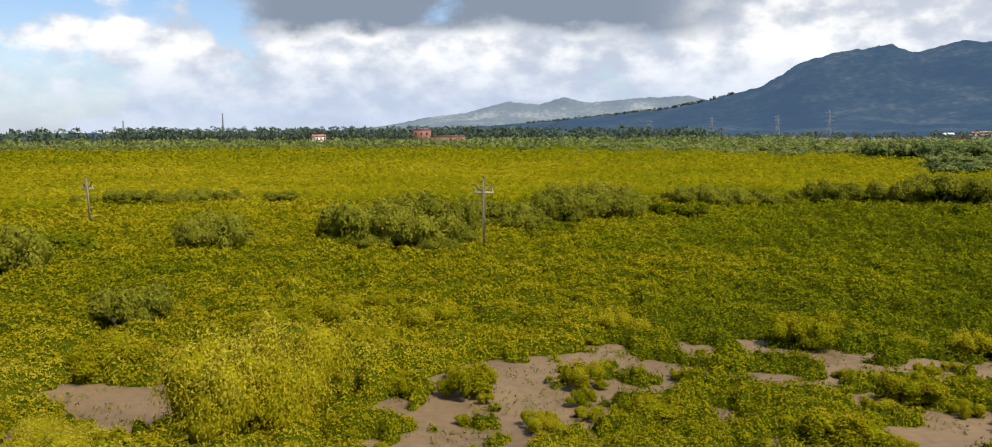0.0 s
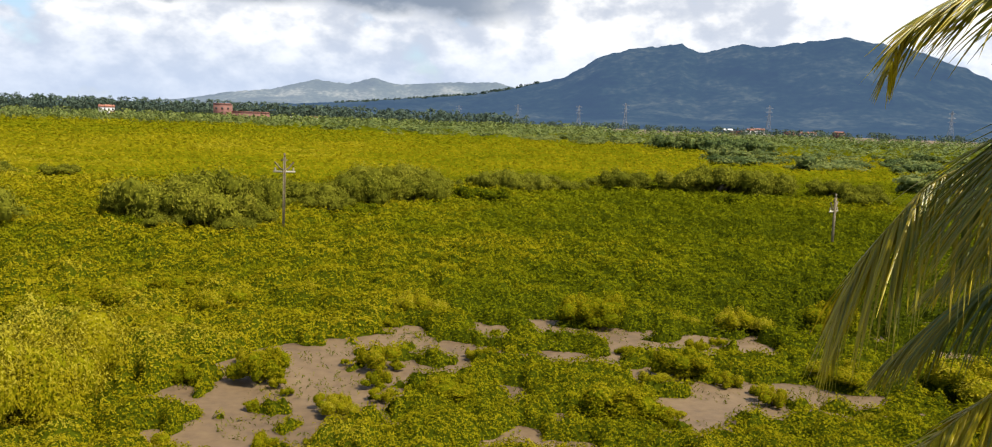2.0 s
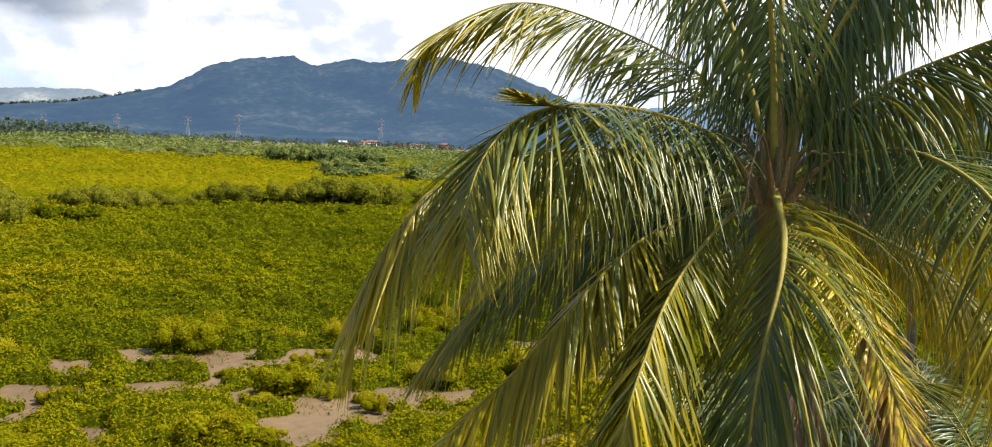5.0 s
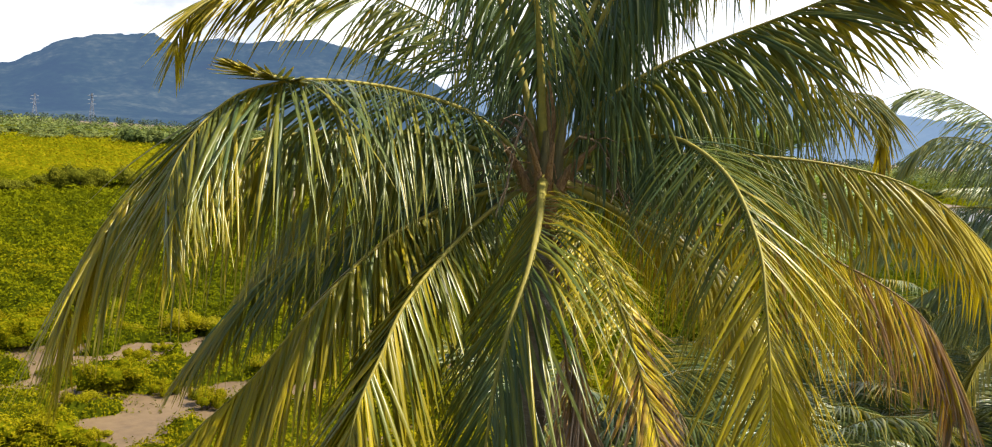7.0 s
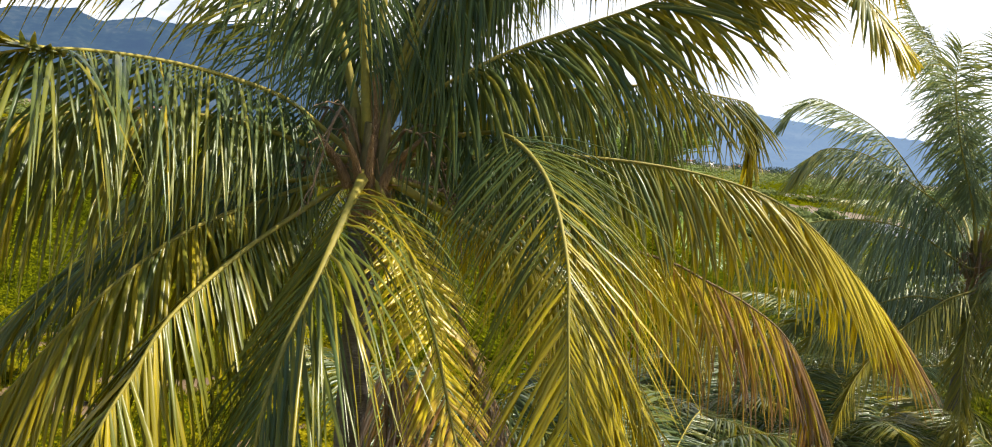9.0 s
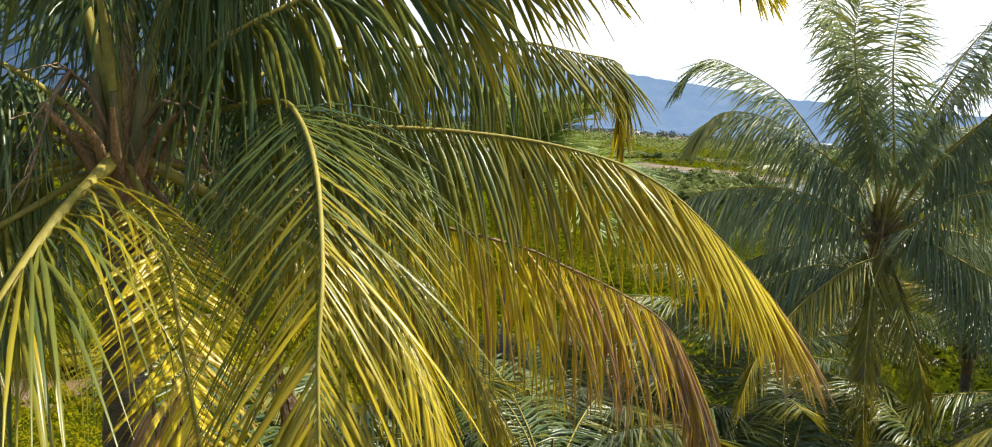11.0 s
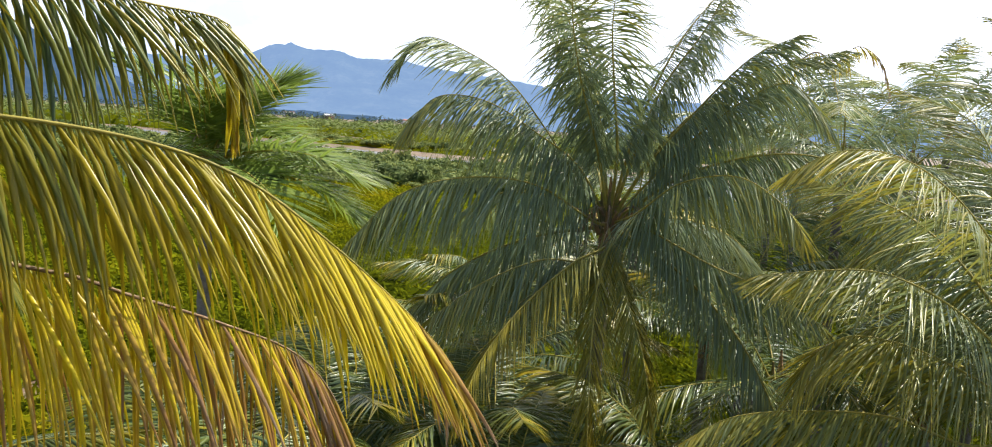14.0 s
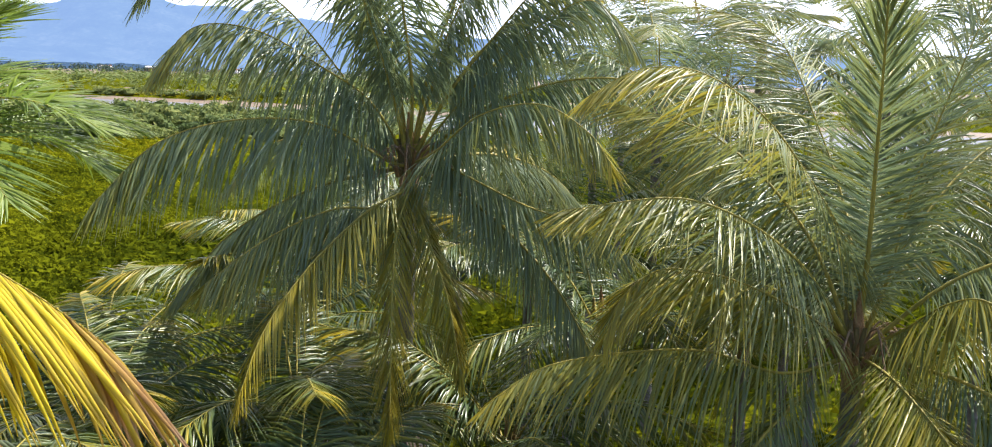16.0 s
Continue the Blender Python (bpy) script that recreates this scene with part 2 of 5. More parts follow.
def thing(name, place, label, category, group="", kind=""):
    ob = new(name)
    ob.location = place
    ob.empty_display_size = 0.3
    return tagged(ob, label, category, group, kind)


def tube(points, radii, sides=6):
    """Vertices and quads of a round bar along points."""
    p = np.asarray(points, float)
    n = len(p)
    t = np.gradient(p, axis=0)
    t /= np.linalg.norm(t, axis=1)[:, None] + 1e-9
    ref = np.array([0.0, 0, 1]) if abs(t[:, 2]).mean() < 0.8 else np.array([1.0, 0, 0])
    s = np.cross(t, ref)
    s /= np.linalg.norm(s, axis=1)[:, None] + 1e-9
    u = np.cross(s, t)
    a = np.linspace(0, 2 * np.pi, sides, endpoint=False)
    r = np.broadcast_to(np.asarray(radii, float), (n,))
    v = p[:, None] + r[:, None, None] * (np.cos(a)[None, :, None] * s[:, None] + np.sin(a)[None, :, None] * u[:, None])
    i = np.arange(n - 1)[:, None] * sides
    j = np.arange(sides)[None]
    k = (j + 1) % sides
    f = np.stack([i + j, i + k, i + sides + k, i + sides + j], -1).reshape(-1, 4)
    v = v.reshape(-1, 3)
    return v, f


def joined(pieces):
    """Several (verts, quads) as one."""
    vs, fs, o = [], [], 0
    for v, f in pieces:
        vs.append(v)
        fs.append(np.asarray(f) + o)
        o += len(v)
    return np.vstack(vs), np.vstack(fs)


def box(cx, cy, cz, sx, sy, sz, turn=0.0):
    """Verts and quads of a box, by its centre and size, turned about z."""
    v = np.array([[x, y, z] for z in (-.5, .5) for y in (-.5, .5) for x in (-.5, .5)], float) * (sx, sy, sz)
    c, s = math.cos(radians(turn)), math.sin(radians(turn))
    v = v @ np.array([[c, s, 0], [-s, c, 0], [0, 0, 1]]) + (cx, cy, cz)
    return v, np.array([[0, 2, 3, 1], [4, 5, 7, 6], [0, 1, 5, 4], [1, 3, 7, 5], [3, 2, 6, 7], [2, 0, 4, 6]])


def hash2(i, j, k):
    h = np.sin(i * 127.1 + j * 311.7 + k * 74.7) * 43758.5453
    return h - np.floor(h)


def vnoise(x, y, k=0.0):
    i, j = np.floor(x), np.floor(y)
    u, v = x - i, y - j
    u, v = u * u * (3 - 2 * u), v * v * (3 - 2 * v)
    return (hash2(i, j, k) * (1 - u) + hash2(i + 1, j, k) * u) * (1 - v) + (hash2(i, j + 1, k) * (1 - u) + hash2(i + 1, j + 1, k) * u) * v


def fbm(x, y, k=0.0, octaves=4):
    total, amp = 0.0, 0.5
    for o in range(octaves):
        total = total + amp * vnoise(x * 2 ** o, y * 2 ** o, k + o)
        amp *= 0.5
    return total / (1 - 0.5 ** octaves)


def domes(x, y, cell, chance, k):
    """Rounded heaps, one at most a cell: height 0 to 1."""
    i0, j0 = np.floor(x / cell), np.floor(y / cell)
    best = np.zeros_like(x)
    for a in (-1, 0, 1):
        for b in (-1, 0, 1):
            i, j = i0 + a, j0 + b
            px, py = (i + 0.2 + 0.6 * hash2(i, j, k)) * cell, (j + 0.2 + 0.6 * hash2(i, j, k + 5)) * cell
            r = cell * (0.45 + 0.45 * hash2(i, j, k + 9))
            h = 0.45 + 0.55 * hash2(i, j, k + 13)
            d = ((x - px) ** 2 + (y - py) ** 2) / r ** 2
            best = np.maximum(best, np.where(hash2(i, j, k + 21) < chance, h * np.clip(1 - d, 0, 1) ** 0.75, 0))
    return best


# ---- ground, creek and scrub ----
CREEK = [[(190, -80, 46), (188, 60, 46), (194, 120, 44), (212, 200, 32), (226, 300, 20), (205, 400, 16), (155, 460, 12), (95, 480, 9), (0, 520, 7), (-60, 600, 6)],
         [(330, -60, 40), (302, 150, 42), (292, 210, 44), (300, 320, 38), (285, 490, 20)],
         [(108, 545, 34), (140, 545, 36), (185, 520, 38)]]
MUD_PATCHES = [(-2.2, 29.0, 5.2, 4.6), (-2.5, 25.0, 4.2, 3.2), (-1.6, 34.0, 3.2, 2.6), (-15.4, 27.4, 5.2, 4.0), (-15.6, 24.3, 4.0, 2.6), (-17.6, 29.2, 3.4, 2.0),
               (2.8, 31.6, 3.0, 1.8), (5.2, 34.6, 2.4, 1.8), (6.9, 37.4, 1.9, 1.7), (9.0, 33.2, 2.4, 1.5), (9.2, 37.8, 2.2, 1.3), (13.6, 35.0, 3.4, 1.7),
               (12.8, 37.4, 2.4, 1.3), (16.2, 36.2, 2.0, 1.2), (14.8, 27.0, 2.4, 1.7), (17.2, 28.2, 2.4, 1.5), (10.9, 26.0, 2.4, 1.8), (23.0, 37.2, 2.6, 1.6),
               (25.0, 42.0, 2.6, 1.7), (19.8, 21.3, 3.0, 1.2), (14.6, 19.8, 2.5, 1.4), (7.5, 23.5, 1.4, 1.0), (25.3, 26.8, 3.0, 1.0)]


def creek_depth(x, y):
    """1 in mid-channel, 0 at the banks and beyond."""
    best = np.full(np.shape(x), 1e9)
    for line in CREEK:
        for (ax, ay, aw), (bx, by, bw) in zip(line[:-1], line[1:]):
            t = np.clip(((x - ax) * (bx - ax) + (y - ay) * (by - ay)) / ((bx - ax) ** 2 + (by - ay) ** 2), 0, 1)
            best = np.minimum(best, np.hypot(x - ax - t * (bx - ax), y - ay - t * (by - ay)) / (aw + (bw - aw) * t))
    best = best + 0.25 * (fbm(x / 25, y / 25, 40) - 0.5)
    return np.clip(1.25 - best * 1.25, 0, 1)


def mud_mask(x, y):
    m = np.zeros(np.shape(x))
    wob = 0.9 * (fbm(x / 1.6, y / 1.6, 3, 4) - 0.5) + 0.5 * (fbm(x / 5, y / 5, 8, 2) - 0.5) + 0.5 * (fbm(x / 0.6, y / 0.6, 13, 2) - 0.5)
    for cx, cy, rx, ry in MUD_PATCHES:
        d = np.sqrt(((x - cx) / rx) ** 2 + ((y - cy) / ry) ** 2)
        m = np.maximum(m, np.clip((0.92 - d + 1.3 * wob) / 0.4, 0, 1))
    zone = np.clip((42 - y) / 3, 0, 1) * np.clip((x + 6) / 4, 0, 1) * np.clip((34 - x) / 4, 0, 1)
    return np.maximum(m, zone * np.clip((fbm(x / 3.0, y / 2.4, 90, 4) - 0.59) * 9, 0, 1))


def axis(near, far, n):
    u = np.linspace(-1, 1, n)
    return np.sinh(u * near) / math.sinh(near) * far


gx, gy = np.meshgrid(axis(5.5, 4600, 240) + 10, axis(5.5, 4600, 240) + 30)
gz = 0.10 * (fbm(gx / 3, gy / 3, 1) - 0.5) + 0.25 * (fbm(gx / 20, gy / 20, 2) - 0.5) - 1.1 * creek_depth(gx, gy)
idx = np.arange(240 * 240).reshape(240, 240)
quads = np.stack([idx[:-1, :-1], idx[:-1, 1:], idx[1:, 1:], idx[1:, :-1]], -1).reshape(-1, 4)
ground = new("ground", mesh_from("ground", np.stack([gx, gy, gz], -1).reshape(-1, 3), quads, MUD, smooth=True))
tagged(ground, "bare brown tidal mud with faint ripples", "ground", kind="structure")

wx, wy = np.meshgrid(np.linspace(-150, 400, 70), np.linspace(-160, 720, 80))
idx = np.arange(70 * 80).reshape(80, 70)
quads = np.stack([idx[:-1, :-1], idx[:-1, 1:], idx[1:, 1:], idx[1:, :-1]], -1).reshape(-1, 4)
keep = creek_depth(wx, wy).ravel()[quads].max(axis=1) > 0.02
water = new("water", mesh_from("water", np.stack([wx, wy, np.full_like(wx, -0.62)], -1).reshape(-1, 3), quads[keep], WATER))
tagged(water, "shallow pale tidal creek between mud banks", "water", kind="structure")


def strip_edge(x, y):
    """How far past the edge of the taller far mangroves a place lies, in metres."""
    a = np.degrees(np.arctan2(x, y))
    return np.hypot(x, y) - np.interp(a, [-39, -12, -5, 10, 25, 60], [585, 570, 440, 395, 315, 300]) + 110 * (fbm(x / 45, y / 30, 70) - 0.5)


def canopy(x, y):
    """Height of the low mangrove scrub over the mud, and its tone."""
    r = np.hypot(x, y)
    bump = domes(x, y, 2.1, 0.85, 2)
    low = 0.22 + 0.85 * bump + 0.40 * domes(x, y, 0.75, 0.9, 31)
    mid = (1.3 - 0.8 * np.clip((r - 90) / 60, 0, 1)) * domes(x, y, 4.2, 0.50, 4) * (0.75 + 0.5 * domes(x, y, 0.8, 0.9, 37))
    edge = strip_edge(x, y)
    tall = np.clip(edge / 25, 0, 1) * (3.2 * domes(x, y, 9.0, 0.6, 6) + 1.0 * fbm(x / 4, y / 4, 12))
    h = np.maximum(low, mid) + tall + 0.25 * (fbm(x / 9, y / 9, 14) - 0.5)
    bare = np.maximum(mud_mask(x, y), np.clip(creek_depth(x, y) * 6, 0, 1))
    # sparser and lower where the mud shows through
    thin = np.clip((43 - y) / 5, 0, 1) * np.clip((y - 18) / 4, 0, 1) * np.clip((x + 7) / 4, 0, 1) * np.clip((32 - x) / 5, 0, 1)
    h = h * (1 - 0.30 * thin)
    h = h * (1 - bare) - 0.35 * bare
    # falling with x: the dimmer light on the right side, put into the tone
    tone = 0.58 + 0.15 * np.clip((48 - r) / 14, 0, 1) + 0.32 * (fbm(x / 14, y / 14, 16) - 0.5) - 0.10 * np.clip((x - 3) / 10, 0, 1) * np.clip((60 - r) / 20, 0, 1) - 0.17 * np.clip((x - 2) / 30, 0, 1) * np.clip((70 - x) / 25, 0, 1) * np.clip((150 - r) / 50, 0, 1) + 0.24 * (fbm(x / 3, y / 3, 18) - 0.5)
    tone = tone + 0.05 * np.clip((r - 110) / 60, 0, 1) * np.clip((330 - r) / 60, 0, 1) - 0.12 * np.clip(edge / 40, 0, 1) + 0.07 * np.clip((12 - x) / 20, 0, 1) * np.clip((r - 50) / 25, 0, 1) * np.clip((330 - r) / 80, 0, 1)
    tone = tone - 0.15 * np.clip(1 - np.abs(r - 85) / 25, 0, 1) * fbm(x / 6, y / 6, 19)
    tone = tone - 0.15 * np.clip((x - 40) / 30, 0, 1) * np.clip((170 - y) / 40, 0, 1)
    # mound tops toned lighter and hollows darker, as shading put into the colour
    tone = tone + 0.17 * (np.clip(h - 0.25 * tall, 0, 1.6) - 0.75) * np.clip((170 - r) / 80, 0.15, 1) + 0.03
    return h, tone


NA, NR = 900, 270
ang = np.radians(np.linspace(-39, 108, NA))
rad = 8.0 * (640 / 8.0) ** np.linspace(0, 1, NR)
rr, aa = np.meshgrid(rad, ang, indexing="ij")
cx, cy = rr * np.sin(aa), rr * np.cos(aa)
ch, ctone = canopy(cx, cy)
idx = np.arange(NA * NR).reshape(NR, NA)
quads = np.stack([idx[:-1, :-1], idx[:-1, 1:], idx[1:, 1:], idx[1:, :-1]], -1).reshape(-1, 4)
quads = quads[(ch.ravel()[quads] > -0.2).any(axis=1)]
used = np.unique(quads)
back = np.zeros(NA * NR, int)
back[used] = np.arange(len(used))
verts = np.stack([cx, cy, ch - 0.16 - 0.0006 * rr], -1).reshape(-1, 3)[used]
# mass toned darker than its sprays, painting the shade inside the scrub
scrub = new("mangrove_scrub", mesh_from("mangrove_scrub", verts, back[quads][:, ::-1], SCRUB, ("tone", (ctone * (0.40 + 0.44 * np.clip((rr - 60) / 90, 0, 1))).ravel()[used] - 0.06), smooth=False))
tagged(scrub, "dense low yellow-green mangrove scrub over the mud", "scrub", kind="stuff")


def cards(centres, sizes, tones, normals, mat, name, key="tone", slim=0.5, ruffle=0.65, under=None):
    """Small pointed leaf sprays, one blade each, over a leafy mass where one is given."""
    n = len(centres)
    d = rng.normal(size=(n, 3))
    nm = normals + ruffle * d
    nm /= np.linalg.norm(nm, axis=1)[:, None]
    a = np.cross(nm, rng.normal(size=(n, 3)))
    a /= np.linalg.norm(a, axis=1)[:, None]
    b = np.cross(nm, a)
    s = sizes[:, None]
    v = np.stack([centres - a * s - b * s * slim, centres - a * s * 0.8 + b * s * slim, centres + a * s + nm * s * 0.25], 1).reshape(-1, 3)
    f, tones = np.arange(3 * n).reshape(n, 3), np.repeat(tones, 3)
    if under:
        f, v, tones = np.vstack([f, under[2] + 3 * n]), np.vstack([v, under[0]]), np.concatenate([tones, under[1]])
    return mesh_from(name, v, f, mat, (key, tones))


cgy, cgx = np.gradient(ch, axis=0) / (rad * math.log(80.0) / (NR - 1))[:, None], np.gradient(ch, axis=1) / (rad * (ang[1] - ang[0]))[:, None]


def scatter(count, r0, r1, a0, a1, grow, name, label, mat=None, heap=0.0, side=0):
    """Leaf sprays strewn over the scrub's surface, finer nearby."""
    r = r0 * (r1 / r0) ** rng.random(count)
    a = np.radians(a0 + (a1 - a0) * rng.random(count))
    u = np.clip(np.log(r / 8.0) / math.log(80.0) * (NR - 1), 0, NR - 1.01)
    v = np.clip((a - ang[0]) / (ang[-1] - ang[0]) * (NA - 1), 0, NA - 1.01)
    i, j = u.astype(int), v.astype(int)
    fu, fv = u - i, v - j

    def at(g):
        return (g[i, j] * (1 - fv) + g[i, j + 1] * fv) * (1 - fu) + (g[i + 1, j] * (1 - fv) + g[i + 1, j + 1] * fv) * fu

    h, tone, gr, ga = at(ch), at(ctone), np.clip(at(cgy), -2, 2), np.clip(at(cgx), -2, 2)
    keep = (h > 0.05) & (rng.random(count) < np.sqrt(1 + gr ** 2 + ga ** 2) / 2.0)
    if side:
        keep &= side * strip_edge(r * np.sin(a), r * np.cos(a)) > 0
    r, a, h, tone, gr, ga = r[keep], a[keep], h[keep], tone[keep], gr[keep], ga[keep]
    sn, cs = np.sin(a), np.cos(a)
    nm = np.stack([-gr * sn - ga * cs, -gr * cs + ga * sn, np.ones(len(r))], -1)
    nm /= np.linalg.norm(nm, axis=1)[:, None]
    s = np.maximum(0.045, r * grow) * (0.6 + 0.8 * rng.random(len(r)))
    z = h - 0.06 + (0.05 + 1.3 * s) * rng.random(len(r)) - 0.35 * np.clip(h, 0, 1.5) * rng.random(len(r)) ** 3
    if heap:
        z = z + heap * domes(r * sn, r * cs, 7.0, 0.8, 61) * rng.random(len(r)) ** 0.3
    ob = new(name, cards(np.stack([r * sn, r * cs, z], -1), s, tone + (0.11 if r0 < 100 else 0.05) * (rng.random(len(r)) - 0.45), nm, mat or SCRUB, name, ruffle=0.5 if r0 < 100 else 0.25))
    return tagged(ob, label, "foliage", kind="stuff")


scatter(1050000, 18, 120, -39, 60, 0.0019, "scrub_foliage", "small yellow-green leaf sprays of the mangrove scrub")
scatter(400000, 120, 640, -39, 70, 0.0017, "distant_scrub_foliage", "olive leaf tufts of the far mangrove scrub", side=-1)
scatter(190000, 260, 640, -39, 75, 0.0022, "far_mangrove_foliage", "pale green far mangrove bushes", STRIP, 2.6, 1)
scatter(120000, 8, 60, 40, 108, 0.0042, "undergrowth_foliage", "shaded green undergrowth leaves below the palms")
scatter(170000, 55, 300, 55, 108, 0.0019, "bank_foliage", "green scrub leaves between the palms and the creek")


# the same scrub carried on below the path and to its other side
sx, sy = np.meshgrid(np.linspace(-60, 62, 200), np.linspace(-62, 60, 200))
sh, stone = canopy(sx, sy)
outside = (np.hypot(sx, sy) < 9.0) | (np.degrees(np.arctan2(sx, sy)) < -38.5) | (np.degrees(np.arctan2(sx, sy)) > 107.5)
idx = np.arange(200 * 200).reshape(200, 200)
quads = np.stack([idx[:-1, :-1], idx[:-1, 1:], idx[1:, 1:], idx[1:, :-1]], -1).reshape(-1, 4)
quads = quads[outside.ravel()[quads].any(axis=1) & (sh.ravel()[quads] > -0.2).any(axis=1)]
used = np.unique(quads)
back = np.zeros(200 * 200, int)
back[used] = np.arange(len(used))
verts = np.stack([sx, sy, sh - 0.18], -1).reshape(-1, 3)[used]
# again toned down, so the gaps between sprays look shaded
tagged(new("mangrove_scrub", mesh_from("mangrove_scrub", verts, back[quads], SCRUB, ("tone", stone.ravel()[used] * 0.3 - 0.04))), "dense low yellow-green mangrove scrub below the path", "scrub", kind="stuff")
n = 300000
pr, pt = 62 * rng.random(n) ** 0.9, rng.uniform(0, 2 * math.pi, n)
px, py = 5 + pr * np.cos(pt), pr * np.sin(pt)
pa = np.degrees(np.arctan2(px, py))
ph, ptone = canopy(px, py)
ok = (ph > 0.05) & ((np.hypot(px, py) < 20) | (pa < -38.5) | (pa > 107.5))
px, py, ph, ptone, pr = px[ok], py[ok], ph[ok], ptone[ok], pr[ok]
n = len(px)
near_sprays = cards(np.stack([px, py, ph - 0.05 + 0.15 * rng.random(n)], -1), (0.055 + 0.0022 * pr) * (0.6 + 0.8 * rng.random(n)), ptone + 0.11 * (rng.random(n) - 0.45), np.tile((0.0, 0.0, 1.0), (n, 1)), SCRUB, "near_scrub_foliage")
tagged(new("near_scrub_foliage", near_sprays), "yellow-green leaf sprays of the scrub below the path", "foliage", kind="stuff")


# ---- shrubs ----
def shrub_mesh(seed, wide, high, leaves, size, mat, tone, lobes=20):
    """Foliage of a rounded, uneven bush: leaf sprays over a handful of lobes."""
    g = np.random.default_rng(seed)
    n = leaves
    c = np.stack([g.uniform(-0.5, 0.5, lobes) * wide, g.uniform(-0.5, 0.5, lobes) * wide, high * (0.18 + 0.45 * g.random(lobes))], -1)
    r = np.stack([wide * (0.12 + 0.18 * g.random(lobes))] * 2 + [high * (0.18 + 0.24 * g.random(lobes))], -1)
    k = g.integers(0, lobes, n)
    d = g.normal(size=(n, 3))
    d[:, 2] = np.abs(d[:, 2]) * 0.9 - 0.25
    d /= np.linalg.norm(d, axis=1)[:, None]
    inner = g.random(n) < 0.35
    p = c[k] + r[k] * d * np.where(inner, 0.35 + 0.4 * g.random(n), 0.70 + 0.45 * g.random(n))[:, None]
    p[:, 2] = np.maximum(p[:, 2], 0.05)
    # inner and lower leaves toned darker, for the shade within a bush
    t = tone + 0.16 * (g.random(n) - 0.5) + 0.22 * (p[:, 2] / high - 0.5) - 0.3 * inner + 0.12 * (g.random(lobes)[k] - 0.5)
    # the leafy mass of each lobe, uneven, under the sprays; toned dark for shade
    th, ph = np.meshgrid(np.linspace(0.05, 2.2, 9), np.linspace(0, 2 * np.pi, 15)[:-1], indexing="ij")
    unit = np.stack([np.sin(th) * np.cos(ph), np.sin(th) * np.sin(ph), np.cos(th)], -1).reshape(-1, 3)
    i, j = np.meshgrid(np.arange(8), np.arange(14), indexing="ij")
    q = np.stack([i * 14 + j, (i + 1) * 14 + j, (i + 1) * 14 + (j + 1) % 14, i * 14 + (j + 1) % 14], -1).reshape(-1, 4)
    tri = np.vstack([q[:, [0, 1, 2]], q[:, [0, 2, 3]]])
    mv, mt, mf = [], [], []
    for b in range(lobes):
        body = c[b] + r[b] * unit * (0.60 + 0.22 * g.random((len(unit), 1)))
        body[:, 2] = np.maximum(body[:, 2], 0.0)
        mf.append(tri + b * len(unit))
        mv.append(body)
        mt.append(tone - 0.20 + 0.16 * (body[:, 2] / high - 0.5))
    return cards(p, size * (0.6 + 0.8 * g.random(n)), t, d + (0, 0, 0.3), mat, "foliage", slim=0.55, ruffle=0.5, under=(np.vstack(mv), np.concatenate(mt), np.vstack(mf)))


def stems_mesh(seed, wide, high):
    g = np.random.default_rng(seed)
    pieces = []
    for k in range(7):
        a, w = g.random() * 6.28, wide * (0.15 + 0.3 * g.random())
        top = np.array([math.cos(a) * w, math.sin(a) * w, high * (0.3 + 0.2 * g.random())])
        pts = np.array([[0.1 * math.cos(a), 0.1 * math.sin(a), -0.05], top * (0.4, 0.4, 0.5) + g.normal(0, 0.05, 3), top])
        pieces.append(tube(pts, [0.035, 0.025, 0.012], 5))
    return mesh_from("branchwork", *joined(pieces), TWIG)


def shrub_kind(seed, wide, high, leaves, size, mat, tone, lobes=20):
    return shrub_mesh(seed, wide, high, leaves, size, mat, tone, lobes), stems_mesh(seed, wide, high)


def place_shrub(meshes, x, y, turn, scale, label, group, name="mangrove_shrub", tall=1.0):
    ob = thing(name, (x, y, 0.0), label, "shrub", group)
    ob.rotation_euler[2] = turn
    ob.scale = (scale, scale, scale * tall)
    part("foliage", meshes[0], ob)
    part("branchwork", meshes[1], ob)
    return ob


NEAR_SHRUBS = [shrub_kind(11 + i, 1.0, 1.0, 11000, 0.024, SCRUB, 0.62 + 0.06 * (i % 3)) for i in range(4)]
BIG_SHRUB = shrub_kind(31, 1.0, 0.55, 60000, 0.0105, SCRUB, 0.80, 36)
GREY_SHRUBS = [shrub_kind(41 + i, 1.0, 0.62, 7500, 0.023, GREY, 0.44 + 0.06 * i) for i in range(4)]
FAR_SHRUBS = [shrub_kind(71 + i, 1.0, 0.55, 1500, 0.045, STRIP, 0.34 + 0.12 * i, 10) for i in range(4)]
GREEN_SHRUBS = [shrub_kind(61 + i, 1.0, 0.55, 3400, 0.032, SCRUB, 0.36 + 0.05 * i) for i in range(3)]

place_shrub(BIG_SHRUB, -9.5, 25.9, 0.4, 4.3, "large rounded yellow-green mangrove bush on bare mud", "foreground bushes", tall=1.55)
place_shrub(BIG_SHRUB, -14.1, 22.5, 2.0, 2.6, "bright yellow-green mangrove bush at the mud's edge", "foreground bushes")
place_shrub(NEAR_SHRUBS[0], -3.0, 30.5, 1.0, 1.7, "small round mangrove bush standing alone on mud", "foreground bushes", tall=0.9)
place_shrub(NEAR_SHRUBS[1], 1.4, 32.1, 2.0, 1.2, "small mangrove bush at the mud's edge", "foreground bushes", tall=0.8)
place_shrub(GREY_SHRUBS[1], -21.5, 39.3, 0.3, 3.2, "tall grey-green mangrove shrub above the scrub", "foreground bushes", tall=1.5)
srnd = random.Random(5)
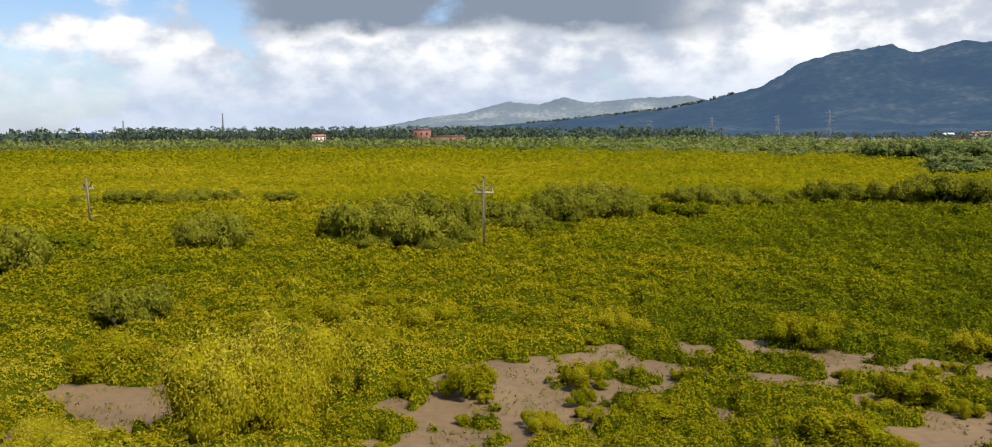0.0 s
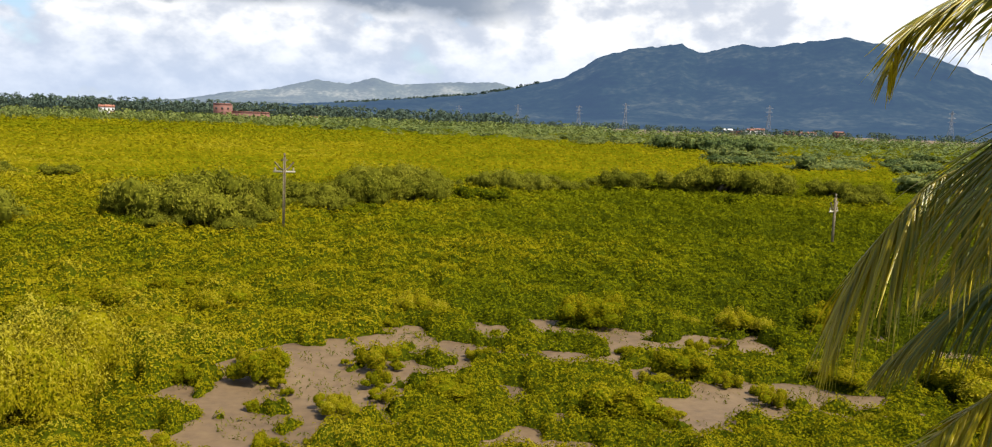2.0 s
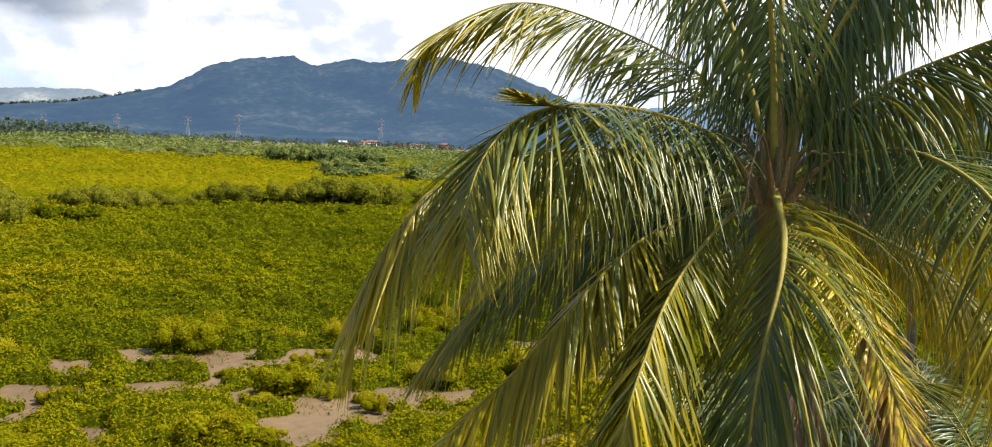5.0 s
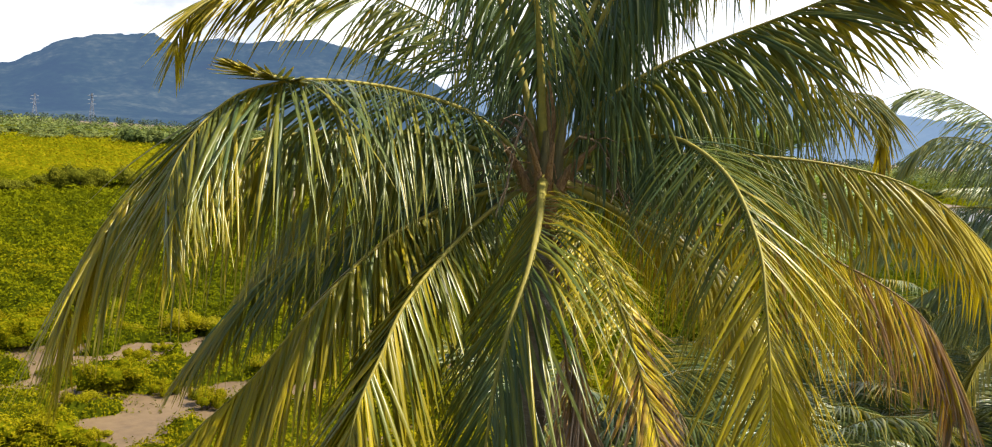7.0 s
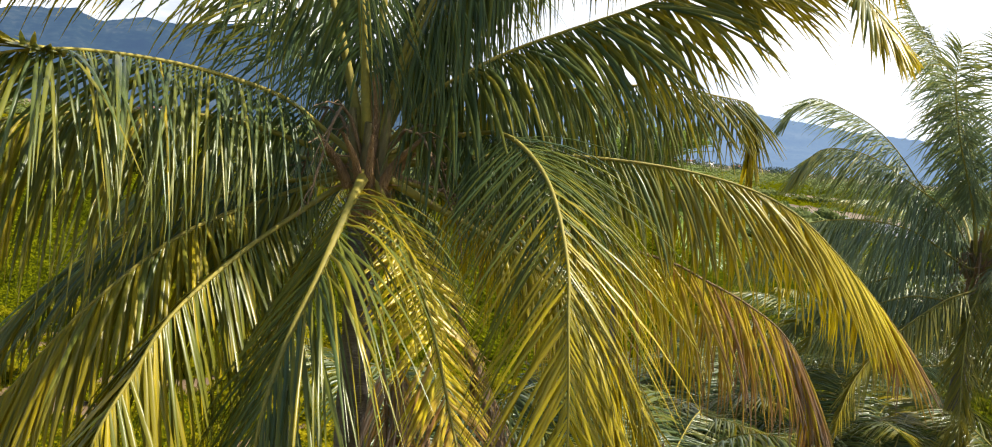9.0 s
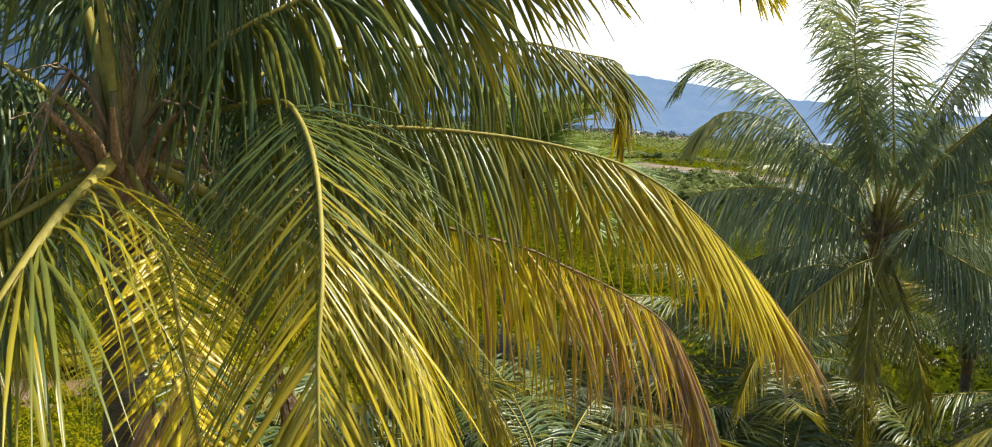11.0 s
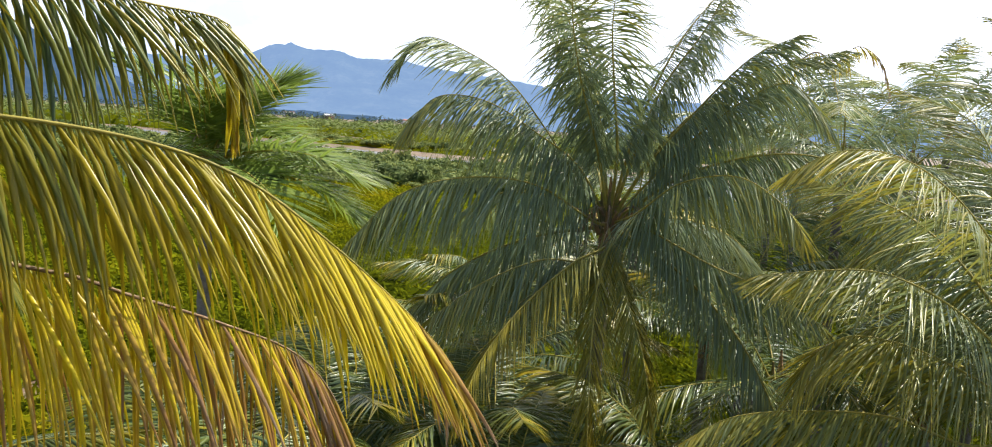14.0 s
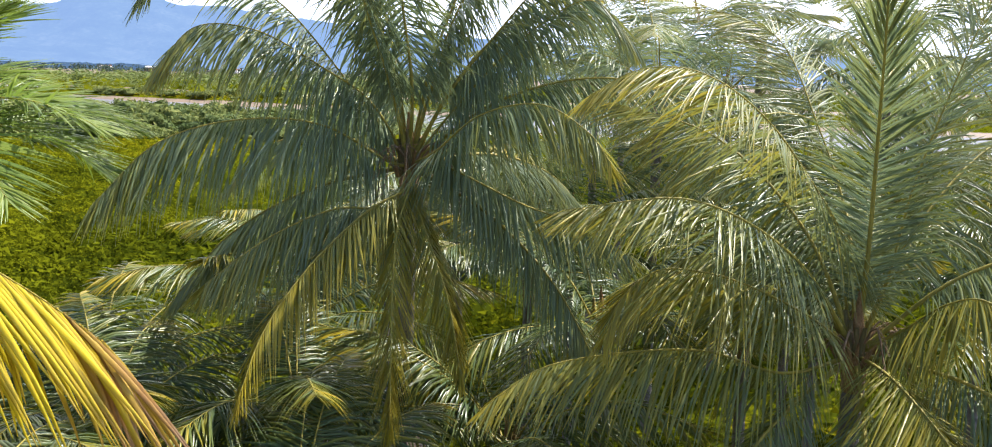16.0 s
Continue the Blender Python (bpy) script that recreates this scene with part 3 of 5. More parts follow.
for i in range(46):
    x, y = srnd.uniform(-20, 30), srnd.uniform(20, 46)
    wide = srnd.uniform(0.9, 2.4)
    if mud_mask(np.array(x), np.array(y)) > 0.5 and srnd.random() < 0.92:
        continue
    place_shrub(NEAR_SHRUBS[i % 4], x, y, srnd.uniform(0, 6), wide, "rounded yellow-green mangrove bush among low scrub", "foreground bushes", tall=srnd.uniform(0.55, 0.8))
for i in range(150):
    x, y = srnd.uniform(-18, 24), srnd.uniform(21, 41)
    if mud_mask(np.array(x), np.array(y)) > 0.5:
        place_shrub(NEAR_SHRUBS[i % 4], x, y, srnd.uniform(0, 6), srnd.uniform(0.25, 1.0), "small mangrove tuft sprouting from the mud", "mud tufts", tall=srnd.uniform(0.6, 0.9))
# the line of taller grey-green bushes across the middle of the field
ROW = [(-42, 58), (-34, 64), (-27, 70), (-17, 73), (-12, 78), (-5, 84), (1.4, 98), (12, 107), (24, 118), (36, 117), (50, 114), (68, 110), (90, 112)]
for i in range(58):
    k = srnd.uniform(0, len(ROW) - 1.001)
    (ax, ay), (bx, by) = ROW[int(k)], ROW[int(k) + 1]
    f = k - int(k)
    x, y = ax + (bx - ax) * f + srnd.gauss(0, 4.0), ay + (by - ay) * f + srnd.gauss(0, 6.0)
    if i % 4 == 3:
        place_shrub(GREEN_SHRUBS[i % 3], x, y - 2, srnd.uniform(0, 6), srnd.uniform(2.5, 4.5), "dark green leafy mangrove bush in the bush line", "bush line", tall=1.0)
    else:
        place_shrub(GREY_SHRUBS[i % 4], x, y, srnd.uniform(0, 6), srnd.uniform(2.0, 6.0), "dense grey-green mangrove bush in the bush line", "bush line", tall=srnd.uniform(0.95, 1.35))
for x, y, s in ((-16.0, 73, 6.0), (-12.5, 69, 5.0), (-20, 75, 5.0), (0.5, 98, 6.2), (4.5, 98.5, 6.0), (-2.5, 97, 4.8), (47, 115, 7.0), (42, 116, 5), (54, 113, 6)):
    place_shrub(GREY_SHRUBS[int(s * 7) % 4], x, y, s, s, "large grey-green mangrove thicket in the bush line", "bush line", tall=1.25)
for i in range(18):
    x, y = srnd.gauss(-57, 6), srnd.gauss(115, 3)
    place_shrub(GREY_SHRUBS[i % 4], x, y, srnd.uniform(0, 6), srnd.uniform(2.5, 4.5), "greyish mangrove bush in a far clump", "far clump", tall=1.0)
def polar(bearing, far):
    return far * math.sin(radians(bearing)), far * math.cos(radians(bearing))


def thicket(name, kinds, places, label):
    """Many far bushes of the given kinds as one mass; places: x, y, turn, width, tallness."""
    vs, fs, ts, o = [], [], [], 0
    for n_, (x, y, turn, wide, tall) in enumerate(places):
        me = kinds[n_ % len(kinds)][0]
        v, f, t = np.zeros(len(me.vertices) * 3, np.float32), np.zeros(len(me.polygons) * 3, np.int32), np.zeros(len(me.vertices), np.float32)
        me.vertices.foreach_get("co", v)
        me.loops.foreach_get("vertex_index", f)
        me.attributes["tone"].data.foreach_get("value", t)
        c, sn = math.cos(turn), math.sin(turn)
        v = v.reshape(-1, 3) @ np.array([[c, sn, 0], [-sn, c, 0], [0, 0, tall]]) * wide + (x, y, 0)
        vs.append(v)
        fs.append(f.reshape(-1, 3) + o)
        ts.append(t + srnd.uniform(-0.12, 0.12))
        o += len(v)
    ob = new(name, mesh_from(name, np.vstack(vs), np.vstack(fs), kinds[0][0].materials[0], ("tone", np.concatenate(ts))))
    return tagged(ob, label, "bushes", kind="stuff")


def spread(count, spot, w0, w1, t0, t1):
    out = []
    for k in range(count):
        x, y = spot()
        if creek_depth(np.array(x), np.array(y)) <= 0:
            out.append((x, y, srnd.uniform(0, 6), srnd.uniform(w0, w1), srnd.uniform(t0, t1)))
    return out


def creekside():
    b = srnd.uniform(22, 46)
    return polar(b, srnd.uniform(205, 350) - 3.0 * max(0, b - 36))


def field_edge():
    b = srnd.uniform(-4, 21)
    return polar(b, np.interp(b, [-5, 10, 25], [470, 415, 350]) + srnd.gauss(10, 22))


def bank():
    x, y = srnd.uniform(84, 146), srnd.uniform(48, 130)
    return (x, y) if x + 0.4 * y > 132 else (x + 30, y + 10)


thicket("far_thicket", FAR_SHRUBS[:2], spread(26, lambda: polar(srnd.gauss(21.8, 1.5), srnd.gauss(336, 9)), 6, 12, 0.8, 1.3), "dark green mangrove trees in a far thicket")
thicket("creekside_bushes", FAR_SHRUBS, spread(120, creekside, 4, 9, 0.6, 1.0), "rounded green mangrove bushes before the far creek")
thicket("field_edge_bushes", FAR_SHRUBS[1:], spread(70, field_edge, 5, 10, 0.6, 1.0), "pale green mangrove bushes at the field's far edge")
thicket("bank_bushes", FAR_SHRUBS, spread(170, bank, 3.5, 8.5, 0.8, 1.2), "rounded mangrove bushes near the creek bank")
thicket("bank_trees", FAR_SHRUBS, [p_ for p_ in spread(80, lambda: (srnd.uniform(90, 138), srnd.uniform(68, 125)), 4, 8, 0.8, 1.2) if p_[0] + 0.4 * p_[1] < 170], "low green mangrove trees standing along the near bank")
thicket("island_bushes", FAR_SHRUBS[2:], spread(60, lambda: (srnd.gauss(247, 6), srnd.gauss(180, 40)), 4, 9, 0.6, 0.9), "mangrove bushes on the creek's mud island")

# seedlings on the mud
n = 14000
sx, sy = rng.uniform(-21, 28, n), rng.uniform(20, 42, n)
ok = mud_mask(sx, sy) > 0.35
clump = fbm(sx / 1.3, sy / 1.3, 77) > 0.50
sx, sy = sx[ok & clump], sy[ok & clump]
n = len(sx)
pts = np.stack([np.repeat(sx, 3) + rng.normal(0, 0.03, 3 * n), np.repeat(sy, 3) + rng.normal(0, 0.03, 3 * n), np.tile([0.05, 0.09, 0.13], n)], -1)
seed_ob = new("mud_seedlings", cards(pts, 0.05 * (0.6 + rng.random(3 * n)), 0.25 + 0.4 * rng.random(3 * n), np.tile((0.6, 0, 0.5), (3 * n, 1)), SCRUB, "mud_seedlings", slim=0.35))
tagged(seed_ob, "tiny mangrove seedlings and shoots scattered over mud", "seedlings", kind="stuff")


# ---- palms ----
def curve(points, n):
    """Catmull-Rom through the points, n samples evenly along it."""
    p = np.asarray(points, float)
    p = np.vstack([2 * p[0] - p[1], p, 2 * p[-1] - p[-2]])
    out = []
    for k in range(1, len(p) - 2):
        t = np.linspace(0, 1, 24, endpoint=False)[:, None]
        a, b, c, d = p[k - 1], p[k], p[k + 1], p[k + 2]
        out.append(0.5 * (2 * b + (c - a) * t + (2 * a - 5 * b + 4 * c - d) * t ** 2 + (3 * b - a - 3 * c + d) * t ** 3))
    q = np.vstack(out + [p[-2][None]])
    s = np.concatenate([[0], np.cumsum(np.linalg.norm(np.diff(q, axis=0), axis=1))])
    u = np.linspace(0, s[-1], n)
    return np.stack([np.interp(u, s, q[:, i]) for i in range(3)], -1), s[-1]


def leaflets_of(P, length, g, pairs, longest, droop, age, width, start=0.10, segs=5, gap=0.0, lift=0.15, rake=1.0, limp=0.5, roll=0.0, turn=1.5, taper=0.64, ease=0.45):
    """Arrays of all leaflets along a frond's stalk: verts (n, segs+1, 3 across, xyz) and ages."""
    n = pairs * 2
    u = np.repeat(start + (1 - start) * (np.arange(pairs) + 0.5) / pairs, 2)
    side = np.tile([-1.0, 1.0], pairs)
    u = np.clip(u + g.normal(0, 0.15 / pairs, n), start, 0.999)
    k = u * (len(P) - 1)
    i = np.minimum(k.astype(int), len(P) - 2)
    f = (k - i)[:, None]
    base = P[i] * (1 - f) + P[i + 1] * f
    tang = np.gradient(P, axis=0)
    T = tang[i] * (1 - f) + tang[i + 1] * f
    T /= np.linalg.norm(T, axis=1)[:, None]
    flat = P[-1] - P[0]
    flat = np.array([flat[0], flat[1], 0.0])
    flat /= np.linalg.norm(flat) + 1e-9
    S0 = np.cross(flat, (0, 0, 1.0))
    S = S0 - T * (T @ S0)[:, None]
    S /= np.linalg.norm(S, axis=1)[:, None]
    N = np.cross(S, T)
    N *= np.where(N[:, 2:3] < -0.2, -1, 1)
    c_, s_ = math.cos(radians(roll)), math.sin(radians(roll))
    S, N = S * c_ + N * s_, N * c_ - S * s_
    w = (u - start) / (1 - start)
    shape = np.clip(np.minimum(0.45 + 3.2 * w, 1.0) * (1 - taper * np.clip((w - 0.5) / 0.5, 0, 1) ** 1.6), 0.18, 1)
    L = longest * shape * (0.78 + 0.32 * g.random(n))
    wave = np.interp(u, np.linspace(0, 1, 15), g.normal(0, 1, 15)) * np.where(side > 0, 1, -1) + np.interp(u, np.linspace(0, 1, 22), g.normal(0, 1, 22))
    ang = np.radians(72 - (44 + 55 * (1 - rake)) * w ** 1.1 + g.normal(0, 5.5, n) + 2.5 * wave)
    phi = np.radians(lift * 60 * (1 - 0.6 * w) + g.normal(0, 8, n))
    d0 = np.cos(ang)[:, None] * T + np.sin(ang)[:, None] * (side[:, None] * np.cos(phi)[:, None] * S + np.sin(phi)[:, None] * N)
    pull = np.clip(droop * (0.78 + 0.40 * g.random(n) + 0.05 * wave) * (1 - ease * w ** 2), 0, 1.1)
    pos = base.copy()
    rows, across = [], []
    for s_ in range(segs + 1):
        q = s_ / segs
        kk = np.clip(pull * (limp + (1.12 - limp) * q ** 0.9), 0, 0.95)[:, None]
        d = d0 * (1 - kk) + np.array([0, 0, -1.0]) * kk
        d /= np.linalg.norm(d, axis=1)[:, None]
        # a leaflet is joined to the stalk along its width
        x = T + 0.25 * side[:, None] * S
        x = x - d * (x * d).sum(axis=1)[:, None]
        x /= np.linalg.norm(x, axis=1)[:, None] + 1e-9
        rows.append(pos.copy())
        across.append((d, x))
        pos = pos + d * (L / segs)[:, None]
    wide = width * (0.8 + 0.4 * g.random(n)) * (0.55 + 0.45 * shape)
    V = np.zeros((n, segs + 1, 3, 3))
    for s_ in range(segs + 1):
        q = s_ / segs
        d, x = across[s_]
        up = np.cross(x, d)
        up *= np.where((up * (N + 0.6 * side[:, None] * S)).sum(axis=1) < 0, -1, 1)[:, None]
        half = (wide * (0.35 + 0.65 * min(1, q * 4)) * (1 - q ** 2.2) + 0.0025)[:, None] * 0.5
        V[:, s_, 0] = rows[s_] - x * half - up * half * 0.7
        V[:, s_, 1] = rows[s_]
        V[:, s_, 2] = rows[s_] + x * half - up * half * 0.7
    a0, a1 = age
    A = (a0 + (a1 - a0) * w ** turn)[:, None] + 0.10 * np.linspace(0, 1, segs + 1)[None] ** 2 * (0.3 + a1) + g.normal(0, 0.05, n)[:, None]
    A = np.repeat(np.clip(A, 0, 0.97)[:, :, None], 3, axis=2)
    if gap:
        keep = g.random(n) > gap
        V, A = V[keep], A[keep]
    return V, A


def strip_mesh(V, A, mat):
    n, m = V.shape[:2]
    i = (np.arange(n) * m * 3)[:, None, None] + (np.arange(m - 1) * 3)[None, :, None] + np.arange(2)[None, None]
    f = np.stack([i, i + 1, i + 4, i + 3], -1).reshape(-1, 4)
    return mesh_from("leaflets", V.reshape(-1, 3), f, mat, ("age", A.ravel()))


class Palm:
    def __init__(self, base, crown, seed, label, group="coconut palms", name="coconut_palm", bulk=1.0, leaf=None):
        self.base, self.crown, self.g, self.bulk = np.array(base, float), np.array(crown, float), np.random.default_rng(seed), bulk
        self.leaf = leaf or PALM
        self.ob = thing(name, base, label, "palm", group)
        b, c = np.zeros(3), self.crown - self.base
        side = np.array([c[1], -c[0], 0]) * 0.15
        P, length = curve([b + (0, 0, -0.2), c * (0.35, 0.35, 0.33) + side, c * (0.8, 0.8, 0.7), c + (0, 0, -0.1)], 60)
        u = np.linspace(0, 1, 60)
        r = bulk * (0.115 + 0.10 * np.exp(-u * 9) + 0.010 * (np.arange(60) % 2))
        part("trunk", mesh_from("trunk", *tube(P, r, 10), BARK, smooth=True), self.ob, "grey ringed palm trunk")
        P, _ = curve([c + (0, 0, -0.45), c + (0, 0, -0.05), c + (0.02, 0, 0.35), c + (0.02, 0.02, 0.75)], 18)
        u = np.linspace(0, 1, 18)
        part("crown_shaft", mesh_from("crown_shaft", *tube(P, bulk * np.interp(u, [0, .25, .5, 0.75, 1], [0.12, 0.13, 0.085, 0.05, 0.015]) * (1 + 0.14 * (np.arange(18) % 2)), 9), FIBRE), self.ob, "brown fibrous leaf bases")
        for k in range(7):
            a = k * 2.4 + self.g.random() * 0.6
            d, h = np.array([math.cos(a), math.sin(a), 0]), 0.28 + 0.26 * self.g.random()
            q, _ = curve([c + d * 0.10 + (0, 0, -0.12), c + d * 0.12 + (0, 0, 0.12), c + d * 0.16 + (0, 0, h)], 8)
            part("leaf_sheath", mesh_from("leaf_sheath", *tube(q, bulk * np.linspace(0.062, 0.024, 8), 7), SHEATH, smooth=True), self.ob, "green-brown leaf sheath")
        strands = []
        for k in range(46):
            a = self.g.random() * 6.28
            d = np.array([math.cos(a), math.sin(a), 0])
            s = c + d * (0.12 + 0.04 * self.g.random()) + (0, 0, self.g.uniform(-0.15, 0.35))
            e = s + d * self.g.uniform(0.03, 0.16) + self.g.normal(0, 0.05, 3) + (0, 0, self.g.uniform(-0.22, 0.12))
            strands.append(tube(np.stack([s, (s + e) / 2 + d * 0.03, e]), [0.006, 0.005, 0.002], 4))
        tagged(part("loose_fibre", mesh_from("loose_fibre", *joined(strands), FIBRE), self.ob, "ragged brown fibre"), kind="stuff")

    def frond(self, points, droop=0.75, longest=1.15, age=(0.18, 0.35), pairs=114, width=0.026, segs=5, lift=0.15, rake=1.0, limp=0.5, roll=0.0, turn=1.5, taper=0.64, ease=0.45, gap=0.0, start=0.12, thick=0.019, root=None, dead=False, split=False, label=""):
        g = self.g
        P, length = curve([self.crown if root is None else np.array(root), *points], 48)
        P = P - self.base
        u = np.linspace(0, 1, 48)
        r = self.bulk * thick * (1.0 * (1 - u) ** 0.8 + 0.09) * (1 + 0.9 * np.exp(-u * 14))
        ob = part("frond", mesh_from("frond", *tube(P, r, 6), DRYSTALK if dead else RACHIS, smooth=True), self.ob, label)
        V, A = leaflets_of(P, length, g, pairs, longest, droop, age, width, start=start, segs=segs, gap=gap, lift=lift, rake=rake, limp=limp, roll=roll, turn=turn, taper=taper, ease=ease)
        if split:
            for k in range(len(V)):
                part("leaflet", strip_mesh(V[k:k + 1], A[k:k + 1], self.leaf), ob)
        else:
            tagged(part("blade", strip_mesh(V, A, self.leaf), ob), kind="stuff")
        return ob

    def arc(self, az_, up, length, bend, **keys):
        """A frond by its bearing (degrees clockwise from +y), its first rise, its length and how far it bends over."""
        p, pts = self.crown.copy(), []
        a = radians(az_)
        for k in range(6):
            e = radians(up - bend * ((k + 0.5) / 6) ** 1.3)
            p = p + length / 6 * np.array([math.sin(a) * math.cos(e), math.cos(a) * math.cos(e), math.sin(e)])
            if k in (1, 3, 5):
                pts.append(p.copy())
        return self.frond(pts, **keys)

    def details(self, stalks=6, stubs=7):
        g, c = self.g, self.crown - self.base
        for k in range(stubs):
            a = g.random() * 6.28
            d = np.array([math.cos(a), math.sin(a), 0])
            q, _ = curve([c + d * 0.14 + (0, 0, -0.15), c + d * 0.26 + (0, 0, 0.05), c + d * (0.36 + 0.2 * g.random()) + (0, 0, 0.25)], 6)
            part("leaf_stub", mesh_from("leaf_stub", *tube(q, self.bulk * np.linspace(0.042, 0.012, 6), 6), FIBRE), self.ob)
        for k in range(stalks):
            a = g.random() * 6.28
            d = np.array([math.cos(a), math.sin(a), 0])
            q0, _ = curve([c + d * 0.1 + (0, 0, 0.1), c + d * 0.4 + (0, 0, 0.25 + 0.2 * g.random()), c + d * (0.65 + 0.2 * g.random()) + (0, 0, -0.05 - 0.3 * g.random())], 9)
            pieces = [tube(q0, np.linspace(0.016, 0.006, 9), 5)]
            for j in range(7):
                s = q0[3 + j % 6]
                e = s + d * 0.16 + g.normal(0, 0.10, 3) + (0, 0, -0.12)
                pieces.append(tube(np.stack([s, (s + e) / 2 + (0, 0, 0.03), e]), [0.006, 0.005, 0.003], 4))
            part("flower_stalk", mesh_from("flower_stalk", *joined(pieces), DRYSTALK), self.ob, "dry brown branching flower stalk")


# the palm beside the path
p1 = Palm((9.2, 4.6, 0), (8.72, 4.2, 9.72), 101, "tall coconut palm with long drooping yellow-tipped fronds, one broken")
p1.frond([(9.1, 5.2, 10.5), (9.35, 6.2, 11.0), (8.62, 7.1, 11.5), (7.88, 7.31, 11.53), (7.17, 7.46, 11.19), (6.95, 7.53, 10.9), (6.88, 7.57, 10.62)], droop=0.64, limp=0.8, longest=1.3, pairs=140, width=0.03, age=(0.08, 0.40))
p1.frond([(8.52, 4.47, 9.95), (8.14, 4.53, 10.18), (7.5, 4.55, 10.3), (6.9, 4.5, 10.32), (6.45, 4.36, 10.27), (6.13, 4.4, 10.15), (5.83, 4.3, 9.9), (5.64, 4.18, 9.6), (5.58, 4.08, 9.28)], droop=0.66, limp=0.66, rake=1.35, longest=1.35, age=(0.10, 0.30), pairs=146, label="broken frond folded over near its end")
p1.frond([(7.9, 4.9, 9.98), (6.8, 5.15, 9.9), (5.96, 5.16, 9.64), (5.61, 5.15, 9.32), (5.42, 5.43, 8.8), (5.44, 5.6, 8.5), (5.46, 5.75, 8.15)], droop=0.80, limp=0.8, rake=1.35, ease=0.6, longest=1.32, age=(0.18, 0.46), pairs=160, width=0.030)
p1.frond([(8.2, 4.75, 9.4), (7.5, 4.65, 9.15), (6.88, 4.65, 8.65), (6.55, 4.9, 8.12), (6.27, 5.05, 7.8), (5.8, 5.05, 7.4)], droop=0.72, limp=0.75, rake=1.4, longest=1.1, age=(0.26, 0.46), width=0.036, pairs=150)
p1.frond([(8.35, 4.4, 9.4), (7.69, 4.12, 9.12), (7.1, 3.79, 8.83), (6.83, 3.65, 8.54), (6.6, 3.53, 8.27), (6.5, 3.5, 7.9), (6.4, 3.45, 7.4)], droop=0.76, limp=0.72, rake=1.0, longest=1.1, age=(0.20, 0.44), width=0.034, pairs=150)
p1.frond([(8.51, 4.0, 9.62), (8.04, 3.52, 9.4), (7.7, 3.24, 9.1), (7.44, 3.11, 8.77), (7.29, 3.05, 8.4), (7.22, 3.02, 8.0), (7.15, 3.0, 7.5)], droop=0.68, limp=0.5, longest=1.45, rake=0.95, roll=-38, turn=0.4, age=(0.44, 0.08), thick=0.034, label="drooping frond with a bright yellow stalk base")
p1.frond([(8.66, 3.57, 9.19), (8.49, 3.06, 8.76), (8.44, 2.77, 8.29), (8.43, 2.58, 7.90), (8.48, 2.49, 7.34)], droop=0.43, longest=0.6, turn=0.9, age=(0.40, 0.84))
p1.frond([(9.1, 3.85, 9.98), (9.25, 3.45, 10.07), (9.02, 2.93, 9.99), (8.73, 2.4, 9.77), (8.48, 2.01, 9.41), (8.35, 1.85, 9.1), (8.3, 1.75, 8.7), (8.3, 1.7, 8.2), (8.28, 1.65, 7.8)], droop=0.64, limp=0.6, rake=1.1, roll=-28, turn=1.3, ease=0.15, width=0.021, longest=1.15, age=(0.0, 0.64), pairs=150, label="big arching frond with yellowing leaflets")
p1.frond([(9.98, 3.87, 9.92), (10.82, 3.33, 9.95), (11.50, 2.81, 9.86), (11.93, 2.41, 9.66), (12.36, 2.09, 9.27), (12.74, 1.87, 8.9), (12.98, 1.72, 8.62)], droop=0.80, limp=0.8, rake=0.95, taper=0.2, ease=0.35, width=0.036, longest=1.15, age=(0.10, 0.72), pairs=149, split=True, label="sunlit frond yellow towards its tip")
p1.frond([(10.40, 3.96, 9.35), (11.39, 3.29, 9.10), (11.73, 3.08, 8.95), (12.26, 2.89, 8.72), (12.92, 2.79, 8.38), (13.14, 2.57, 7.95), (13.15, 2.44, 7.40)], droop=0.96, longest=1.3, age=(0.58, 0.80), pairs=170, width=0.030, taper=0.3, limp=0.85, dead=True, label="dead brown frond hanging down")
p1.frond([(9.04, 3.96, 10.28), (9.25, 3.78, 10.50), (9.54, 3.64, 10.70), (9.86, 3.33, 10.91), (10.25, 2.85, 11.18), (10.46, 2.45, 11.40), (10.55, 2.1, 11.50)], droop=0.70, limp=0.75, longest=1.3, taper=0.3, age=(0.12, 0.36), pairs=150, width=0.034)
p1.frond([(10.55, 1.70, 11.38), (10.5, 1.46, 11.20), (10.56, 1.3, 11.02), (10.63, 1.18, 10.88)], root=(10.55, 2.1, 11.50), droop=0.55, limp=0.6, longest=0.5, age=(0.20, 0.60), pairs=34, start=0.55, thick=0.010, width=0.03, label="bent yellowing tip of a tall frond")
p1.frond([(10.08, 4.34, 10.40), (10.81, 4.12, 10.54), (11.73, 3.73, 10.69), (12.28, 3.52, 10.66), (12.72, 3.37, 10.62), (12.80, 3.35, 10.44), (12.87, 3.35, 10.09)], droop=0.95, limp=0.8, longest=1.05, age=(0.06, 0.30), gap=0.05, width=0.032, pairs=170, label="broken frond with yellow leaflets at its snapped end")
p1.frond([(9.74, 4.31, 11.55), (10.18, 3.85, 12.36), (10.87, 2.84, 12.55), (11.25, 2.11, 12.2), (11.3, 1.65, 11.6)], droop=0.82, limp=0.8, longest=1.35, age=(0.10, 0.36), pairs=150, width=0.032)
